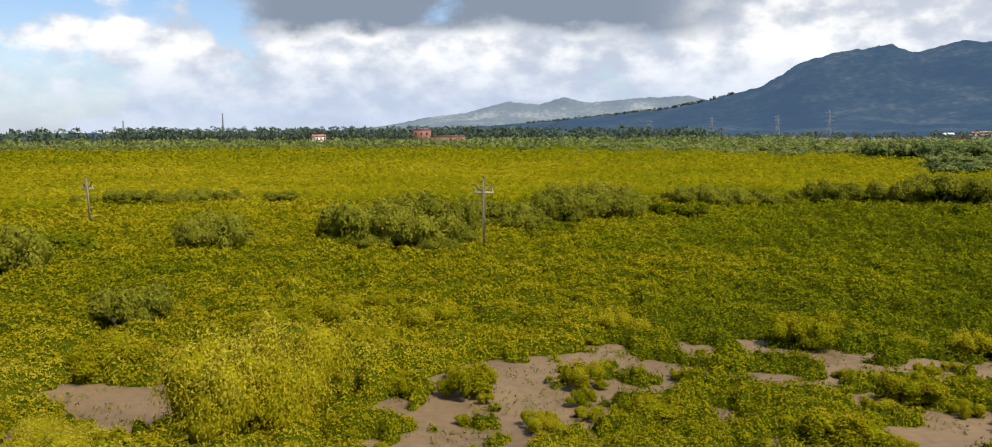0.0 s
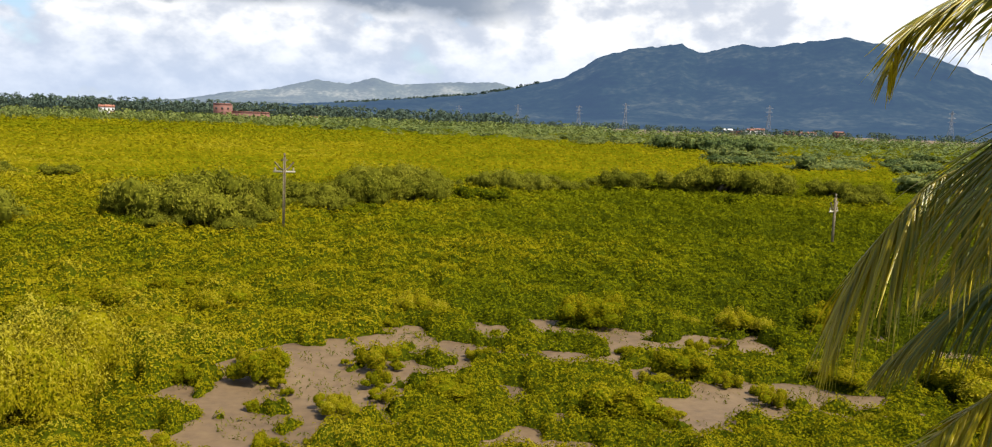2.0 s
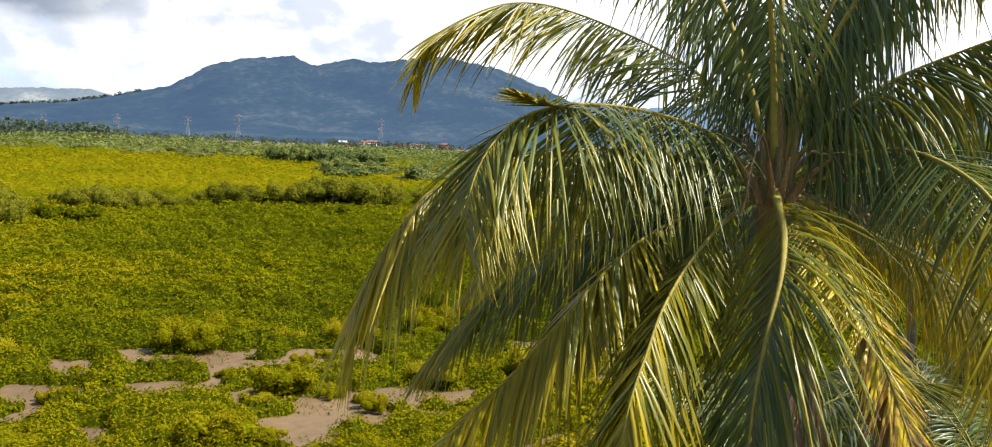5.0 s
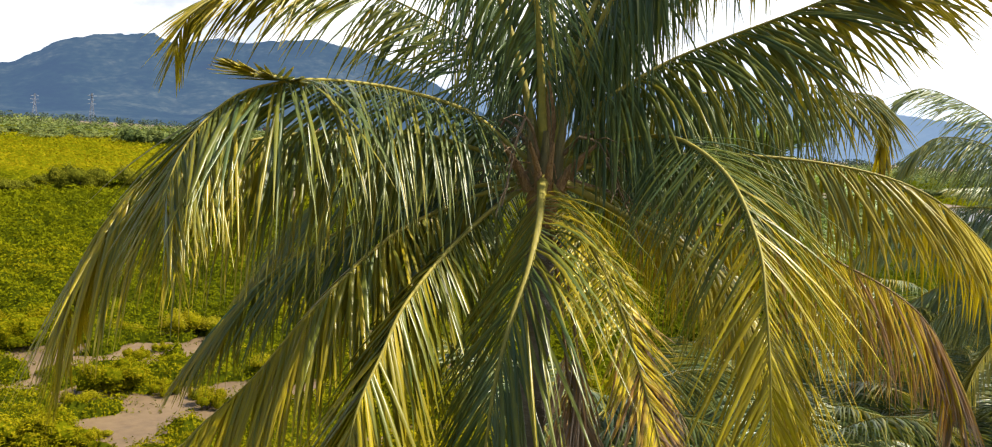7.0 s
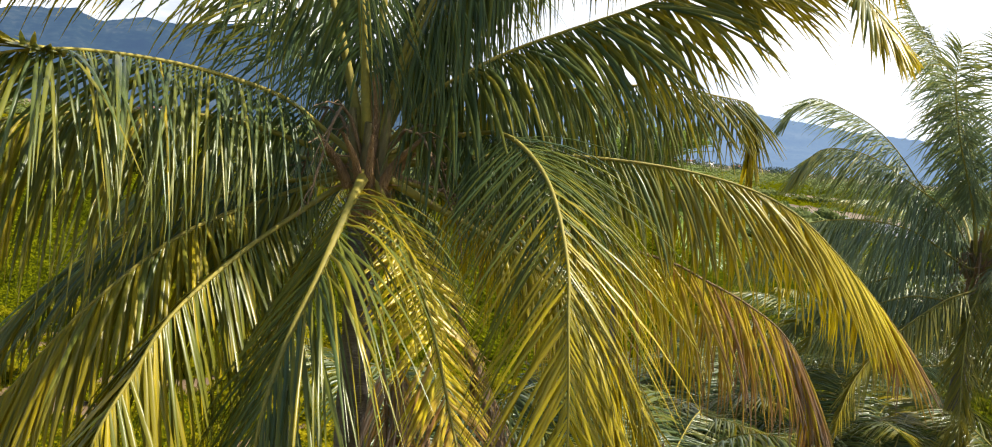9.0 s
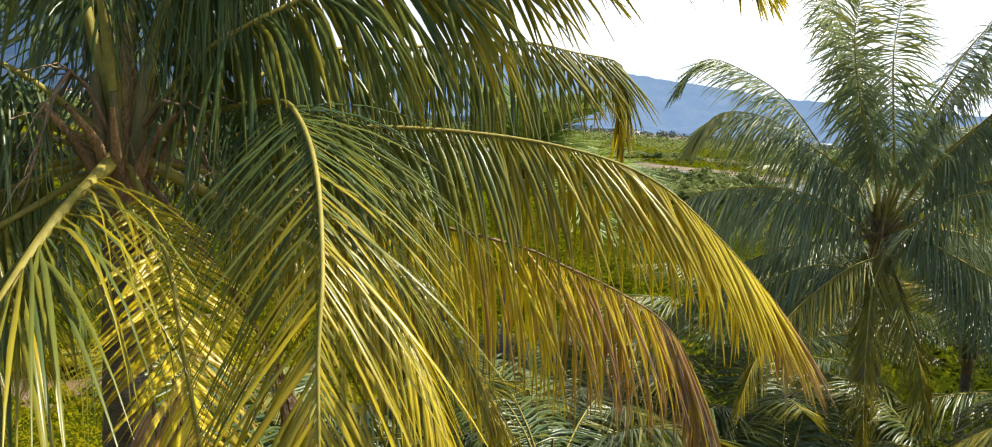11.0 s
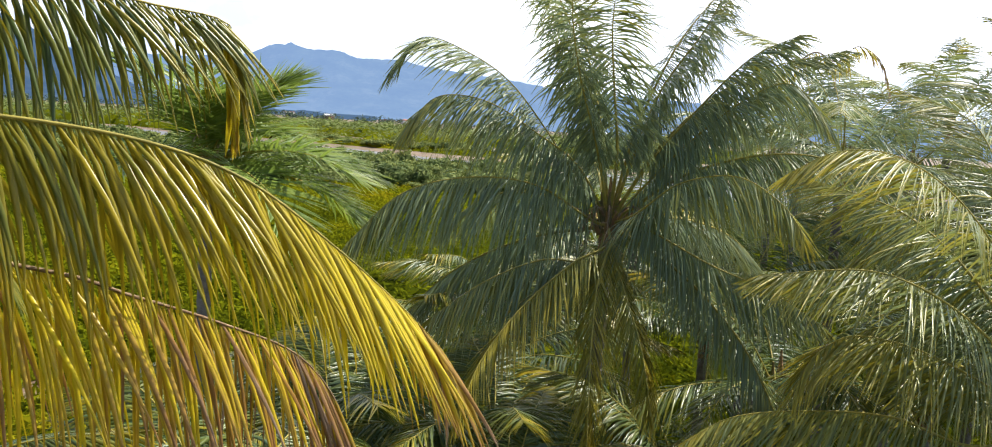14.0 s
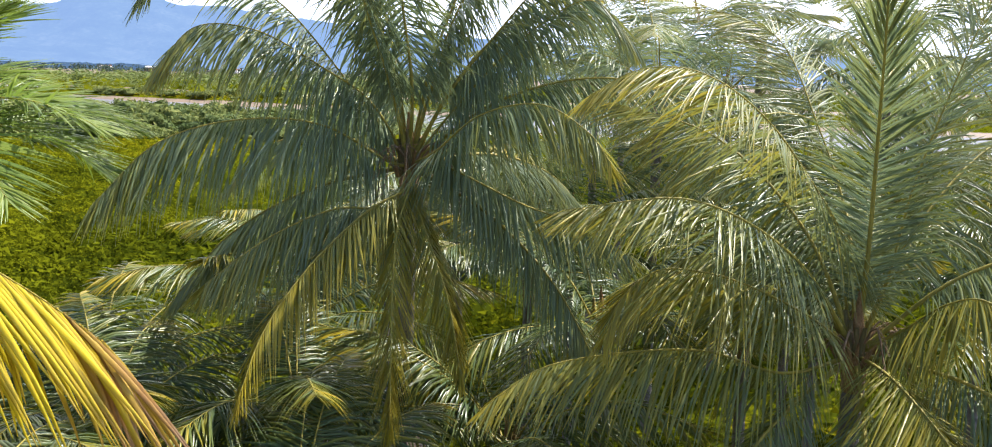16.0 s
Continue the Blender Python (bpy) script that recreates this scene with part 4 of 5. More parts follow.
for a_, u_, l_, b_ in ((20, 76, 4.8, 65), (105, 80, 4.8, 55), (60, 66, 5.0, 85), (255, 82, 4.6, 45), (140, 78, 4.6, 60), (40, 84, 4.8, 40), (330, 76, 5.0, 55)):
    p1.arc(a_, u_, l_, b_, droop=0.80, limp=0.78, longest=1.3, age=(0.06, 0.24), start=0.18, thick=0.030, pairs=100)
for a_, u_, l_, b_ in ((30, 25, 4.6, 70), (75, 10, 4.5, 60), (350, 5, 4.5, 60), (50, -5, 4.4, 50), (15, -15, 4.2, 45), (328, -12, 4.2, 45)):
    p1.arc(a_, u_, l_, b_, droop=0.82, limp=0.6, longest=1.25, age=(0.06, 0.34))
p1.frond([(12.79, 3.33, 10.30), (12.81, 3.32, 9.92)], root=(12.72, 3.36, 10.58), droop=0.99, limp=0.9, longest=0.5, width=0.05, lift=0.0, age=(0.60, 0.60), pairs=13, start=0.02, thick=0.012, label="snapped yellow frond end hanging straight down")
p1.frond([(6.3, 4.38, 10.31), (6.12, 4.34, 10.35)], root=(6.65, 4.45, 10.28), droop=0.12, rake=0.7, longest=0.36, width=0.04, age=(0.2, 0.35), pairs=34, start=0.05, thick=0.016)
for a_, u_, l_, b_ in ((172, -76, 3.6, 8), (148, -74, 3.4, 10), (120, -50, 3.4, 30)):
    p1.arc(a_, u_, l_, b_, droop=0.70, longest=0.9, age=(0.84, 0.95), gap=0.1, limp=0.6, start=0.42, dead=True, label="dry brown frond hanging below the crown")
p1.frond([(9.3, 3.6, 9.34), (9.62, 3.22, 9.1), (9.81, 2.99, 8.83), (9.93, 2.78, 8.5), (9.98, 2.6, 8.05), (9.98, 2.45, 7.5)], droop=0.80, limp=0.5, longest=0.95, age=(0.34, 0.46), start=0.3, thick=0.03, label="olive frond with a thick yellow stalk")
p1.frond([(9.8, 4.05, 9.42), (10.7, 3.9, 8.95), (10.96, 3.79, 8.59), (11.22, 3.6, 8.15), (11.34, 3.35, 7.75), (11.42, 3.1, 7.2)], droop=0.72, limp=0.4, rake=1.1, longest=1.05, age=(0.22, 0.40), label="olive frond hanging below the sunlit one")
p1.details(7, 9)

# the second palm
p2 = Palm((21.4, 3.6, 0), (20.95, 3.3, 8.62), 202, "coconut palm with a full round crown of drooping green fronds", leaf=GLARE_PALM)
K2 = dict(pairs=132, longest=1.2, width=0.026, segs=4, limp=0.78)
p2.frond([(20.33, 3.08, 8.39), (19.75, 3.38, 8.15), (19.02, 3.79, 7.58), (18.26, 4.02, 6.92), (17.58, 3.97, 6.3)], droop=0.72, age=(0.28, 0.42), rake=0.62, **{**K2, "longest": 0.95, "width": 0.027})
p2.frond([(20.24, 3.02, 8.39), (19.77, 2.99, 7.93), (19.26, 2.84, 7.24), (18.72, 2.63, 6.55), (18.14, 2.4, 5.96)], droop=0.72, age=(0.30, 0.44), rake=0.62, **{**K2, "longest": 0.95, "width": 0.027})
p2.frond([(20.35, 2.99, 8.31), (19.95, 2.62, 7.77), (19.5, 2.19, 7.12), (18.94, 1.83, 6.39)], droop=0.72, age=(0.28, 0.40), rake=0.62, **{**K2, "longest": 0.95, "width": 0.027})
p2.frond([(20.32, 3.31, 8.14), (19.76, 3.87, 8.13), (19.1, 4.43, 7.83), (18.38, 4.88, 7.36)], droop=0.78, age=(0.06, 0.26), **{**K2, "longest": 1.35, "pairs": 150})
p2.frond([(20.47, 3.41, 8.72), (19.95, 4.13, 9.2), (19.28, 4.91, 9.27), (18.55, 5.58, 9.0), (17.86, 5.98, 8.32)], droop=0.82, age=(0.0, 0.18), **{**K2, "longest": 1.45, "pairs": 150})
p2.frond([(20.62, 3.73, 9.49), (20.23, 4.31, 9.97), (19.75, 4.92, 10.38), (19.26, 5.48, 10.41), (18.89, 5.79, 9.94)], droop=0.78, age=(0.0, 0.24), **{**K2, "longest": 1.4, "pairs": 150})
p2.frond([(20.89, 4.16, 9.7), (20.48, 4.9, 10.7), (20.04, 5.55, 11.16), (19.64, 6.08, 11.29), (19.39, 6.44, 10.75)], droop=0.6, age=(0.0, 0.14), **K2)
p2.frond([(20.31, 2.68, 8.9), (20.27, 2.07, 9.4), (20.2, 1.28, 9.57), (20.03, 0.65, 9.28), (19.79, 0.3, 8.93)], droop=0.72, age=(0.02, 0.28), **K2)
p2.frond([(20.51, 2.64, 8.7), (20.39, 1.56, 8.29), (20.17, 0.72, 8.08), (19.86, 0.01, 7.81)], droop=0.68, age=(0.0, 0.18), **K2)
p2.frond([(20.96, 2.73, 9.33), (21.09, 2.15, 10.02), (21.19, 1.39, 10.7), (21.22, 0.8, 10.9), (21.26, 0.23, 10.32)], droop=0.7, age=(0.0, 0.18), **K2)
p2.frond([(20.63, 3.14, 9.68), (20.52, 3.23, 10.68), (20.35, 3.28, 11.55), (20.17, 3.19, 12.38)], droop=0.70, age=(0.02, 0.18), start=0.30, thick=0.028, **{**K2, "longest": 1.0})
p2.frond([(21.01, 2.98, 9.78), (21.18, 2.71, 10.74), (21.34, 2.16, 11.69), (21.4, 1.86, 12.42)], droop=0.70, age=(0.02, 0.18), start=0.30, thick=0.028, **{**K2, "longest": 1.0})
p2.frond([(20.97, 2.75, 9.61), (21.25, 2.22, 10.39), (21.5, 1.5, 11.27), (21.7, 0.85, 11.66)], droop=0.70, age=(0.02, 0.18), start=0.30, thick=0.028, **{**K2, "longest": 1.0})
p2.frond([(20.44, 3.38, 9.75), (20.21, 3.66, 10.82), (19.96, 3.76, 11.67), (19.79, 3.69, 12.23)], droop=0.70, age=(0.02, 0.18), start=0.30, thick=0.028, **{**K2, "longest": 1.0})
for a_, u_, l_, b_ in ((330, 82, 4.8, 30), (30, 80, 4.8, 34), (120, 78, 4.8, 40), (150, 66, 4.8, 60), (165, 45, 4.8, 80), (60, 40, 4.6, 80), (120, 10, 4.5, 60), (20, 20, 4.4, 70), (345, -10, 4.2, 50), (200, -15, 4.2, 50)):
    p2.arc(a_, u_, l_, b_, droop=0.72, age=(0.02, 0.2), start=0.24, thick=0.027, **{**K2, "longest": 1.0})
p2.details(8, 12)

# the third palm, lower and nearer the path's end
p3 = Palm((20.20, -2.72, 0), (20.00, -2.62, 6.85), 303, "coconut palm with a tall upright young frond and reddish crown base", leaf=GLARE_PALM)
p3.frond([(19.39, -2.02, 7.40), (19.11, -1.32, 7.76), (18.84, -0.86, 7.92), (18.72, -0.40, 7.92), (18.52, -0.07, 7.64), (18.29, 0.07, 7.28)], droop=0.60, age=(0.2, 0.4), **K2)
p3.frond([(20.25, -2.55, 7.84), (19.99, -1.83, 9.01), (19.56, -1.23, 9.68), (19.15, -0.63, 10.02), (18.91, -0.06, 10.01), (18.74, 0.43, 9.73)], droop=0.60, age=(0.14, 0.32), **K2)
p3.frond([(20.07, -2.65, 8.03), (20.01, -2.62, 9.12), (19.64, -2.53, 10.48), (19.30, -2.42, 11.68)], droop=0.12, age=(0.06, 0.16), lift=0.1, rake=0.55, thick=0.03, pairs=160, longest=0.85, width=0.03)
p3.frond([(20.16, -2.89, 7.66), (20.51, -3.15, 8.89), (20.46, -3.56, 10.47), (20.33, -3.80, 11.26)], droop=0.34, age=(0.1, 0.15), **K2)
p3.frond([(19.23, -1.80, 6.78), (19.01, -0.98, 7.00), (18.76, -0.18, 6.98), (18.36, 0.71, 6.83), (17.98, 1.23, 6.47)], droop=0.71, age=(0.18, 0.3), **K2)
p3.frond([(19.33, -2.84, 6.87), (18.81, -3.06, 6.74), (18.22, -3.31, 6.50), (17.60, -3.46, 6.20)], droop=0.59, age=(0.25, 0.4), **K2)
p3.frond([(19.82, -3.07, 7.25), (19.53, -3.41, 7.65), (19.16, -3.71, 7.78), (18.91, -4.20, 7.38)], droop=0.67, age=(0.2, 0.4), **K2)
p3.frond([(20.95, -2.51, 8.25), (21.71, -2.10, 9.45), (22.24, -1.56, 10.52), (22.21, -0.61, 10.93)], droop=0.46, age=(0.1, 0.25), **K2)
p3.frond([(21.20, -2.23, 8.35), (21.73, -1.41, 9.08), (21.71, -0.60, 8.87), (21.60, -0.14, 8.15)], droop=0.59, age=(0.12, 0.3), **K2)
p3.frond([(20.21, -2.15, 7.43), (20.42, -1.71, 7.73), (20.56, -1.11, 7.81), (20.50, -0.43, 7.60), (20.30, -0.01, 6.94)], droop=0.59, age=(0.15, 0.3), **K2)
for a_, u_, l_, b_ in ((20, 70, 4.6, 70), (330, 60, 4.4, 80), (140, 70, 4.6, 70), (90, 50, 4.6, 80), (190, 55, 4.4, 80), (60, 20, 4.5, 70), (270, -20, 3.6, 50), (310, -15, 3.8, 50), (220, 10, 4.0, 80)):
    p3.arc(a_, u_, l_, b_, droop=0.60, age=(0.1, 0.3), start=0.22, thick=0.025, **K2)
p3.details(12, 12)

p3.frond([(24.89, 1.44, 11.32), (25.12, 1.01, 11.76), (25.27, 0.62, 11.61), (25.37, 0.28, 11.91), (25.42, -0.13, 11.64), (25.38, -0.35, 11.03)], root=(24.67, 1.81, 10.78), droop=0.97, longest=0.5, age=(0.5, 0.9), gap=0.45, pairs=46, width=0.03, dead=True, label="withered frond with kinked stalk and few leaflets")

# a young bright palm and lower ones in the shade
K3 = dict(pairs=72, longest=1.0, width=0.038, segs=3)
p4 = Palm((17.54, 8.27, 0), (17.34, 8.07, 9.26), 404, "young coconut palm with bright fresh green fronds", bulk=0.8, leaf=FRESH)
for a_, u_, l_, b_ in ((150, 66, 1.7, 40), (190, 58, 1.7, 45), (110, 60, 1.9, 40), (230, 55, 1.8, 50), (170, 20, 2.5, 50), (130, 18, 2.6, 50), (300, 66, 1.8, 40), (40, 66, 1.8, 40), (260, 15, 2.4, 50), (80, 30, 2.4, 50), (200, 5, 2.6, 50), (150, 0, 2.8, 50), (110, 2, 2.8, 50)):
    p4.arc(a_, u_, l_, b_, droop=0.30, lift=0.5, age=(0.34, 0.40), **K3)
p4.details(2, 4)
# foot x and y, height of the crown, reach of its fronds
LOW_PALMS = [(14.5, 5.0, 5.4, 3.0), (16.8, 6.6, 4.7, 3.2), (18.2, 6.4, 5.0, 3.0), (19.5, 4.3, 4.9, 3.0), (17.0, 3.0, 4.6, 3.2), (22.0, 5.6, 5.6, 3.6),
             (26.5, 7.5, 5.4, 3.6), (16.0, 0.4, 4.6, 3.2), (11.8, 6.8, 5.6, 3.2), (24.0, -5.5, 6.2, 3.6), (22.3, 0.6, 6.0, 3.6), (18.2, -3.6, 4.4, 3.0),
             (23.5, -1.6, 5.8, 3.6), (25.5, 2.5, 6.0, 3.6), (20.5, 8.4, 4.6, 3.4), (14.6, 8.0, 4.8, 3.2), (27.5, -2.5, 6.2, 3.8), (28.5, 2.2, 6.6, 3.8),
             (26.0, -7.0, 6.4, 3.6), (31.0, -3.4, 7.0, 4.0), (20.6, 1.6, 4.6, 3.4), (17.6, -0.9, 3.8, 3.0), (29.0, 7.0, 6.0, 3.6)]
for i, (px_, py_, top_, reach_) in enumerate(LOW_PALMS):
    b_ = (px_, py_, 0)
    q = Palm(b_, (b_[0] + 0.2, b_[1] + 0.1, top_), 500 + i, "smaller shaded coconut palm with dark green fronds", "undergrowth palms", bulk=0.8)
    for k in range(11):
        q.arc(k * 37 + i * 17, 64 - 11 * (k % 5), reach_ * (0.9 + 0.04 * (k % 4)), 70, droop=0.6, age=(0.06, 0.26), **K3)
BACK_PALMS = [((31, 0.5, 0), 9.6), ((34, -5, 0), 10.5), ((29, -6.5, 0), 9.0), ((37, 3, 0), 9.4), ((41, -2, 0), 11.0), ((30.5, 5.4, 0), 7.6), ((35, -10, 0), 10.2), ((40, -13, 0), 11.0), ((32, -13, 0), 9.5), ((45, -6.5, 0), 11.5), ((44, 3, 0), 10.2), ((36.5, -1, 0), 9.6), ((48, -15, 0), 11.5)]
for i, (b_, top_) in enumerate(BACK_PALMS):
    q = Palm(b_, (b_[0] - 0.3, b_[1] + 0.2, top_), 600 + i, "coconut palm farther back in the grove", "grove palms", leaf=GLARE_PALM)
    for k in range(15):
        q.arc(k * 67 + i * 23, 78 - 8.5 * k + 4, 4.6, 75, droop=0.56, age=(0.04, 0.22), pairs=64, longest=1.1, width=0.045, segs=3)


# ---- poles, pylons, masts ----
def utility_pole(x, y, high, lean, turn, label):
    ob = thing("utility_pole", (x, y, 0), label, "pole", "field poles")
    ob.rotation_euler = (radians(lean[0]), radians(lean[1]), radians(turn))
    part("pole", mesh_from("pole", *joined([box(0, 0, high / 2 - 0.3, 0.17, 0.05, high + 0.6), box(0.07, 0, high / 2 - 0.3, 0.05, 0.16, high + 0.6), box(-0.07, 0, high / 2 - 0.3, 0.05, 0.16, high + 0.6)]), IRON), ob)
    part("crossarm", mesh_from("crossarm", *box(0, 0.1, high - 1.15, 1.7, 0.10, 0.14), PORCELAIN), ob)
    for s in (-1, 1):
        part("brace", mesh_from("brace", *tube(np.array([[0, 0.1, high - 1.1], [s * 0.35, 0.1, high - 0.85], [s * 0.72, 0.1, high - 0.4]]), 0.075, 6), IRON), ob)
        ins = part("insulator", mesh_from("insulator", *tube(np.array([[s * 0.68, 0.1, high - 1.1], [s * 0.68, 0.1, high - 1.0], [s * 0.68, 0.1, high - 0.92], [s * 0.68, 0.1, high - 0.82]]), [0.05, 0.09, 0.06, 0.08], 8), PORCELAIN), ob)
    part("top_bracket", mesh_from("top_bracket", *joined([box(0, 0, high + 0.12, 0.12, 0.12, 0.35), box(0, 0.08, high - 0.25, 0.5, 0.05, 0.08)]), IRON), ob)
    return ob


utility_pole(-6.7, 66.5, 6.4, (0, 0.5), 12, "old iron power pole with crossarm standing in the scrub")
utility_pole(-51.7, 85.4, 5.4, (0, -3.5), -15, "leaning iron power pole with splayed crossarms in the scrub")
utility_pole(37.4, 64.1, 4.6, (0, 0), 40, "slender old power pole in the scrub")


def lattice(name, place, high, base_w, arms, label, group):
    ob = thing(name, place, label, "pylon" if arms else "mast", group)
    levels = 9
    zs = np.linspace(0, high, levels)
    ws = np.interp(zs / high, [0, 0.6, 1], [base_w, base_w * 0.32, base_w * 0.16]) / 2
    thick = 0.2 if arms else 0.2
    for sx_, sy_ in ((1, 1), (1, -1), (-1, 1), (-1, -1)):
        part("leg", mesh_from("leg", *tube(np.stack([sx_ * ws, sy_ * ws, zs], -1), thick, 4), STEEL), ob)
    pieces = []
    for k in range(levels - 1):
        for sx_, sy_, tx, ty in ((1, 1, -1, 1), (-1, 1, -1, -1), (-1, -1, 1, -1), (1, -1, 1, 1)):
            for a_, b_ in ((k, k + 1), (k + 1, k)):
                pieces.append(tube(np.array([[sx_ * ws[a_], sy_ * ws[a_], zs[a_]], [tx * ws[b_], ty * ws[b_], zs[b_]]]), thick * 0.55, 4))
    part("bracing", mesh_from("bracing", *joined(pieces), STEEL), ob)
    for f_ in arms:
        for s in (-1, 1):
            w = base_w * 0.75
            part("crossarm", mesh_from("crossarm", *joined([tube(np.array([[0, 0, high * f_], [s * w, 0, high * f_ + 0.5]]), thick, 4), tube(np.array([[0, 0, high * f_ + 2.2], [s * w, 0, high * f_ + 0.6]]), thick * 0.7, 4)]), STEEL), ob)
    return ob


for a_, d_, h_ in ((8.23, 1500, 36), (12.3, 1500, 38), (15.36, 1400, 42), (24.46, 1400, 45), (34.8, 1400, 44), (4.3, 1600, 32)):
    lattice("pylon", (d_ * math.sin(radians(a_)), d_ * math.cos(radians(a_)), 0), h_, 8, (0.62, 0.76, 0.9), "steel lattice power pylon on the far plain", "pylons")
for a_, d_, h_ in ((-23.6, 850, 30), (-29.45, 900, 24)):
    lattice("radio_mast", (d_ * math.sin(radians(a_)), d_ * math.cos(radians(a_)), 0), h_, 3.2, (), "slim steel radio mast above the far trees", "masts")


# ---- far buildings ----
def block_house(name, place, turn, size, wall, roof, rows, cols, label, pitched=False, group="far houses"):
    ob = thing(name, place, label, "building", group)
    ob.rotation_euler[2] = radians(turn)
    w, d, h = size
    part("wall", mesh_from("wall", *box(0, 0, h / 2, w, d, h), wall), ob)
    if pitched:
        v = np.array([[-w / 2 - .4, -d / 2 - .4, h + .02], [w / 2 + .4, -d / 2 - .4, h + .02], [w / 2 + .4, d / 2 + .4, h + .02], [-w / 2 - .4, d / 2 + .4, h + .02], [-w / 2, 0, h + d * 0.28], [w / 2, 0, h + d * 0.28]])
        part("roof", mesh_from("roof", v, np.array([[0, 1, 5, 4], [2, 3, 4, 5], [0, 4, 3, 3], [1, 2, 5, 5], [3, 2, 1, 0]])[[0, 1, 4]], roof), ob)
    else:
        part("roof", mesh_from("roof", *joined([box(0, 0, h + 0.15, w + 0.6, d + 0.6, 0.3), box(0, -d / 2, h + 0.6, w, 0.2, 0.6)]), roof), ob)
    for r_ in range(rows):
        for c_ in range(cols):
            win = part("window", mesh_from("window", *box(-w / 2 + (c_ + 0.5) * w / cols, -d / 2 - 0.03, (r_ + 0.55) * h / rows, min(1.4, w / cols * 0.5), 0.1, min(1.4, h / rows * 0.45)), DARK), ob)
            part("sill", mesh_from("sill", *box(-w / 2 + (c_ + 0.5) * w / cols, -d / 2 - 0.12, (r_ + 0.55) * h / rows - min(1.4, h / rows * 0.45) / 2 - 0.08, min(1.7, w / cols * 0.6), 0.3, 0.12), wall), win)
    return ob


block_house("brick_building", (-110, 680, 0), 4, (30, 9, 7.5), BRICK, BRICK, 1, 7, "long unfinished red brick building, lower wing", group="brick works")
block_house("brick_building", (-129, 676, 0), 4, (13, 9, 13.0), BRICK, BRICK, 2, 3, "taller red brick block with dark openings", group="brick works")
block_house("shed", (-86, 752, 0), 0, (14, 7, 4.0), WHITEWASH, WHITEWASH, 1, 3, "low white shed below the palms", group="far houses")
block_house("shed", (-68, 756, 0), 8, (6, 6, 4.6), WHITEWASH, ROOF, 1, 2, "small white house with pitched roof", True)
block_house("house", (-234, 738, 0), 20, (12, 8, 7.5), WHITEWASH, ROOF, 2, 4, "two-storey white and red house among trees", True)
block_house("house", (-221, 722, 0), 20, (10, 6, 3.6), ORANGE, ROOF, 1, 3, "low orange-painted house front", False)
hr = random.Random(9)
for a_, d_ in ((22.7, 1150), (23.4, 1130), (23.9, 1170), (25.9, 1150), (28.7, 1180), (56.8, 1250), (58.0, 1270), (59.2, 1250), (61.0, 1220), (71, 1200), (73, 1190), (22.0, 1160), (26.9, 1120), (50.4, 1250), (53.0, 1260)):
    block_house("house", (d_ * math.sin(radians(a_)), d_ * math.cos(radians(a_)), 0), hr.uniform(-40, 40) - a_, (hr.uniform(10, 20), 9, hr.uniform(4, 8)), WHITEWASH if hr.random() < 0.7 else BRICK, ROOF if hr.random() < 0.5 else WHITEWASH, 1, 3, "pale village house at the hill's foot", hr.random() < 0.5, group="village houses")


# ---- tree belt and hills ----
def far_trees(name, count, a0, a1, d0, d1, h0, h1, per, label, tone, mat):
    a = np.radians(rng.uniform(a0, a1, count))
    d = rng.uniform(d0, d1, count)
    h = rng.uniform(h0, h1, count)
    k = np.repeat(np.arange(count), per)
    u = rng.normal(size=(count * per, 3))
    u /= np.linalg.norm(u, axis=1)[:, None]
    u[:, 2] *= 0.75
    r = h[k, None] * 0.48 * (0.75 + 0.35 * rng.random((count * per, 1)))
    p = np.stack([d * np.sin(a), d * np.cos(a), h * 0.5], -1)[k] + u * r
    p[:, 2] = np.maximum(p[:, 2], 0.3)
    ob = new(name, cards(p, h[k] * 0.10 * (0.6 + 0.8 * rng.random(len(k))), tone + 0.3 * (rng.random(len(k)) - 0.5), u + (0, 0, 0.3), mat, name, slim=0.7))
    return tagged(ob, label, "trees", kind="stuff")


def far_palms(name, count, a0, a1, d0, d1, h0, h1, label):
    vs, ts = [], []
    quads_ = []
    for i in range(count):
        a, d, h = radians(rng.uniform(a0, a1)), rng.uniform(d0, d1), rng.uniform(h0, h1)
        c = np.array([d * math.sin(a), d * math.cos(a), 0])
        lean = rng.normal(0, 0.5, 2)
        top = c + (lean[0], lean[1], h)
        o = len(vs)
        vs += [c + (-0.2, 0, 0), c + (0.2, 0, 0), top + (0.12, 0, 0), top + (-0.12, 0, 0)]
        ts += [0.1] * 4
        quads_.append((o, o + 1, o + 2, o + 3))
        for k in range(13):
            b, e = rng.uniform(0, 6.28), rng.uniform(-0.3, 1.1)
            l = rng.uniform(3.0, 4.2)
            out = np.array([math.cos(b), math.sin(b), 0])
            m = top + out * l * 0.55 * math.cos(e) + (0, 0, l * 0.5 * math.sin(e))
            t = top + out * l * 0.95 * math.cos(e) + (0, 0, l * (0.5 * math.sin(e) - 0.35))
            s = np.array([-out[1], out[0], 0]) * 0.5 + (0, 0, -0.35)
            o = len(vs)
            vs += [top, m + s, t, m - s * (1, 1, -1)]
            ts += [0.1 + 0.5 * rng.random()] * 4
            quads_.append((o, o + 1, o + 2, o + 3))
    ob = new(name, mesh_from(name, np.array(vs), np.array(quads_), HAZY_BELT, ("tone", np.array(ts))))
    return tagged(ob, label, "trees", kind="stuff")


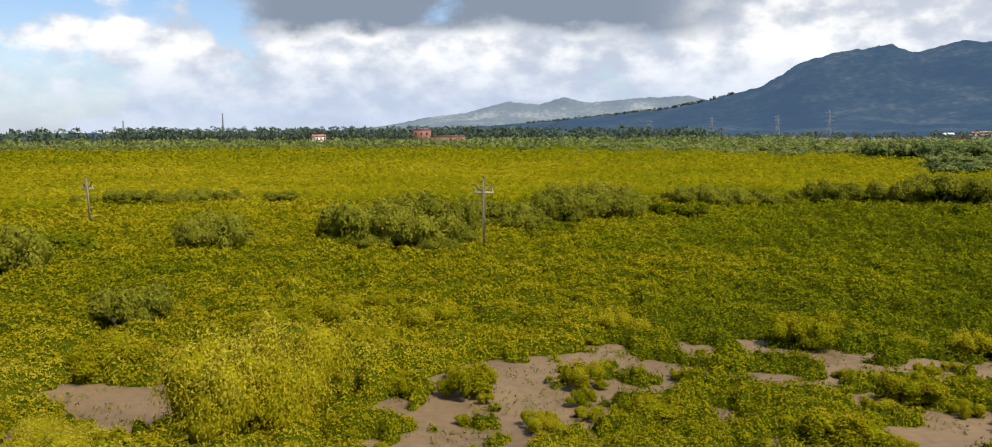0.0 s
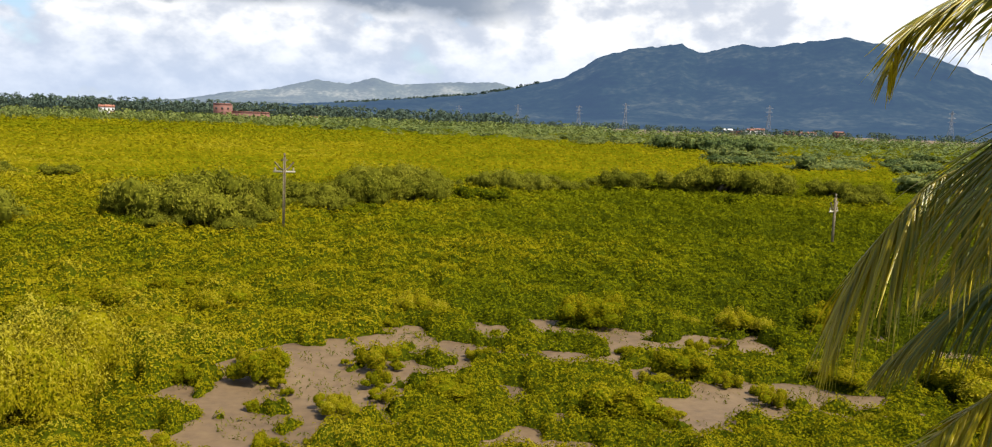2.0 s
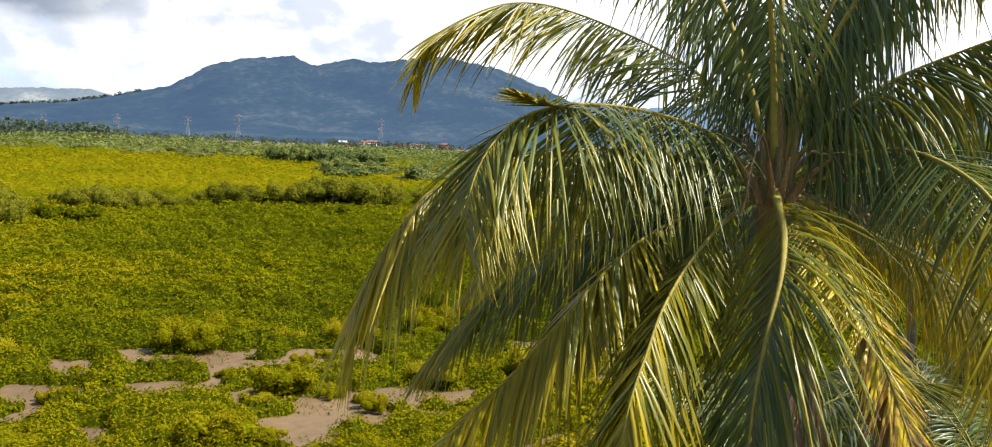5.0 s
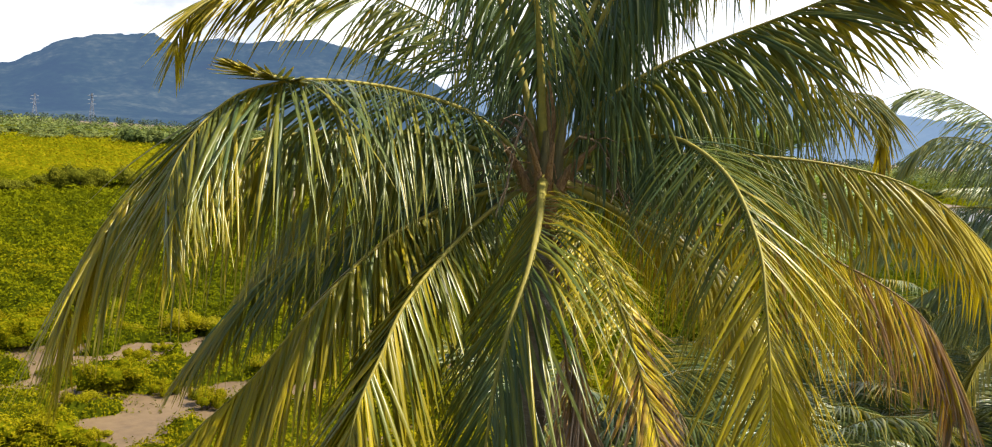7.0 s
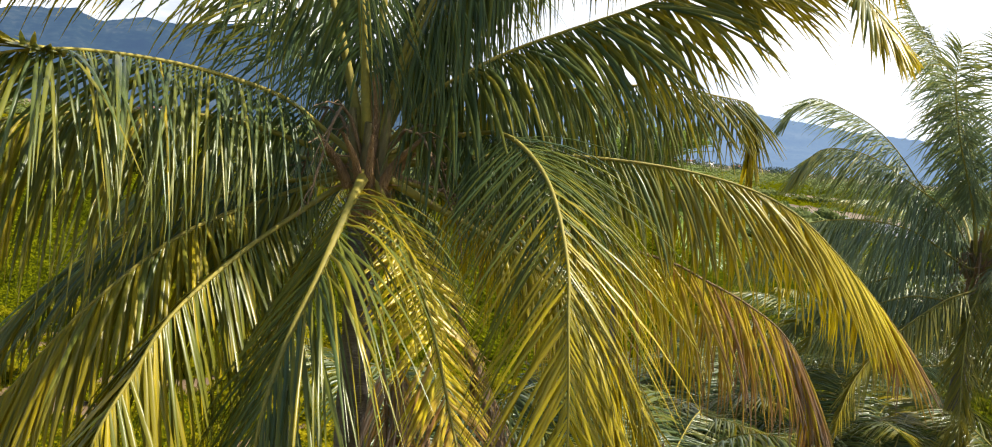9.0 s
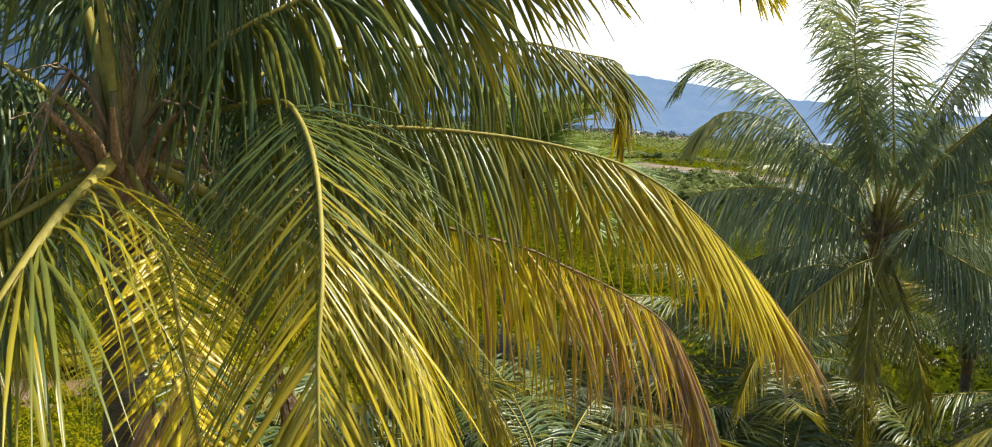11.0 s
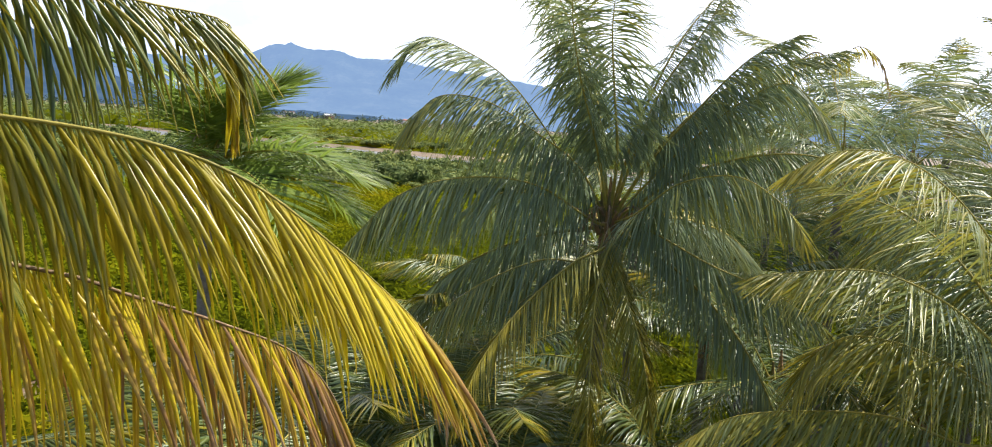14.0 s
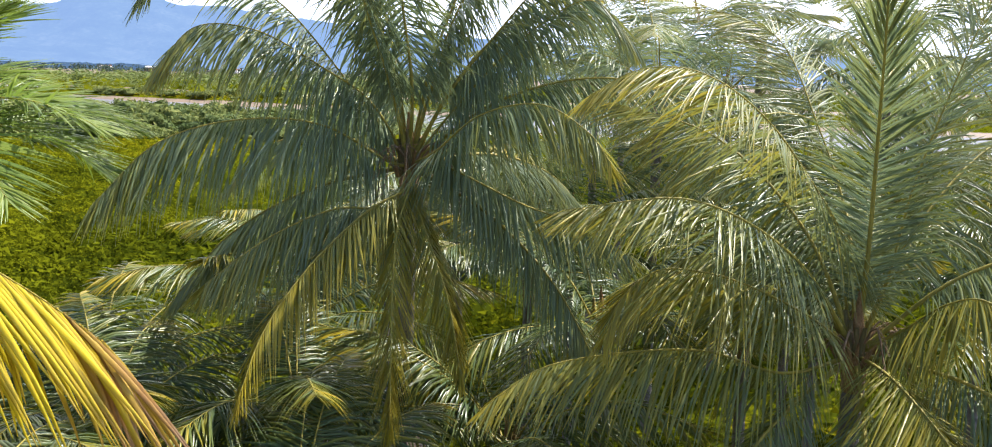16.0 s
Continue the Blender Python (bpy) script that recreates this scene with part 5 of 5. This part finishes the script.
# leaf green lightened and blued, painting the haze over the far trees
HAZY_BELT = leafy("hazy_belt_leaf", "tone", [(0.0, (0.022, 0.038, 0.028)), (0.5, (0.060, 0.088, 0.060)), (1.0, (0.12, 0.15, 0.09))], rough=0.7, through_light=0.2, spread=0.3, spec=0.1)
far_trees("far_tree_belt", 460, -42, 8, 790, 900, 6, 19, 70, "dark belt of trees along the far edge of the field", 0.35, HAZY_BELT)
far_trees("far_tree_belt", 480, 6, 80, 900, 1250, 6, 12, 50, "dark trees on the plain below the hills", 0.35, HAZY_BELT)
far_trees("far_bush_strip", 950, -42, 14, 500, 760, 3.5, 9, 34, "paler green bushes before the tree belt", 0.62, STRIP)
far_trees("far_bush_strip", 420, 12, 80, 430, 900, 2.5, 6, 60, "green mangrove bushes beyond the creek", 0.36, STRIP)
far_palms("far_palm_grove", 480, -30, -1, 740, 840, 8, 16.5, "grove of coconut palms behind the brick building")
far_palms("far_palm_grove", 90, -1, 9, 780, 900, 9, 14, "scattered coconut palms at the hill's foot")

RIDGE = [(-60, 0.0), (-25, 0.12), (-9.5, 0.28), (-2.3, 0.77), (1.06, 1.12), (5.2, 1.53), (7.6, 1.99), (11.1, 2.85), (12.6, 3.68), (13.5, 4.33), (15.2, 4.8), (18.7, 5.23), (19.8, 4.66), (22.4, 5.2), (24, 5.06),
         (25.6, 5.34), (28.5, 5.7), (32, 5.1), (35.5, 3.8), (38.5, 2.2), (41, 0.9), (43, 0.0), (56, 0.0)]
EAST_RIDGE = [(26, 0.3), (32, 2.0), (38, 2.95), (40.7, 2.8), (44.2, 2.96), (47.8, 3.44), (49, 4.08), (50.3, 4.28), (51.3, 4.0), (53.4, 4.06), (54.5, 3.66), (57, 3.78), (59.5, 3.42), (64.6, 2.94), (67.2, 2.6), (80, 2.1), (110, 1.5)]
FAR_RIDGE = [(-19, 0.0), (-13.5, 0.5), (-10.3, 1.12), (-7.8, 1.4), (-5.2, 2.13), (-3.1, 1.9), (-1.45, 2.4), (0.2, 2.0), (3.1, 2.26), (6.8, 2.4), (8, 2.06), (12, 1.4), (20, 0.6)]


def hills(name, profile, near, crest, mat, a0, a1, na, nr, label, k, rough):
    a = np.linspace(a0, a1, na)
    t = np.linspace(0, 1.25, nr)
    aa_, tt = np.meshgrid(a, t)
    e = np.interp(aa_, [p[0] for p in profile], [p[1] for p in profile])
    top = np.tan(np.radians(e)) * crest + 10
    d = near + (crest - near) * tt
    x, y = d * np.sin(np.radians(aa_)), d * np.cos(np.radians(aa_))
    rise = np.where(tt < 1, 0.22 * tt + 0.78 * tt ** 2.2, 1 - (tt - 1) * 1.6)
    gully = fbm(x / 260, y / 260, k, 6) - 0.5
    z = top * (rise + rough * gully * np.clip(tt * (1.02 - tt) * 4, 0, 1)) + 11 * (fbm(x / 17, y / 17, k + 3, 3) - 0.5) * np.clip(tt * 3, 0, 1) - 6 * (tt == 0)
    ii = np.arange(na * nr).reshape(nr, na)
    f = np.stack([ii[:-1, :-1], ii[:-1, 1:], ii[1:, 1:], ii[1:, :-1]], -1).reshape(-1, 4)
    ob = new(name, mesh_from(name, np.stack([x, y, z], -1).reshape(-1, 3), f, mat, smooth=True))
    return tagged(ob, label, "hills", kind="structure")


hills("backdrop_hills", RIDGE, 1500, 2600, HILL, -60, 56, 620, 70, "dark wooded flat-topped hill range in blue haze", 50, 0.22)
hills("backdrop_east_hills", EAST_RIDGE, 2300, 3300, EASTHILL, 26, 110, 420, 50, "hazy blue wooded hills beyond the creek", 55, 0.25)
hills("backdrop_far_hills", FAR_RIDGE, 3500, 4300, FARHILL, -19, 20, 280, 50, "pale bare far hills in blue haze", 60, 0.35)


# the fringe of trees along the hill's long shoulder
n = 260
ra = rng.uniform(-4, 9.5, n)
re_ = np.interp(ra, [p[0] for p in RIDGE], [p[1] for p in RIDGE])
th = rng.uniform(5, 13, n)
k = np.repeat(np.arange(n), 26)
u = rng.normal(size=(n * 26, 3))
u /= np.linalg.norm(u, axis=1)[:, None]
rd = 2590.0
p = np.stack([rd * np.sin(np.radians(ra)), rd * np.cos(np.radians(ra)), np.tan(np.radians(re_)) * rd + 6 + th * 0.2], -1)[k] + u * (th[k] * 0.5)[:, None] * (0.9, 0.9, 1.1)
fringe = new("ridge_trees", cards(p, th[k] * 0.22, 0.1 + 0.2 * rng.random(len(k)), u + (0, 0, 0.3), HAZY_BELT, "ridge_trees", slim=0.7))
tagged(fringe, "dark fringe of trees along the hill's shoulder", "trees", kind="stuff")
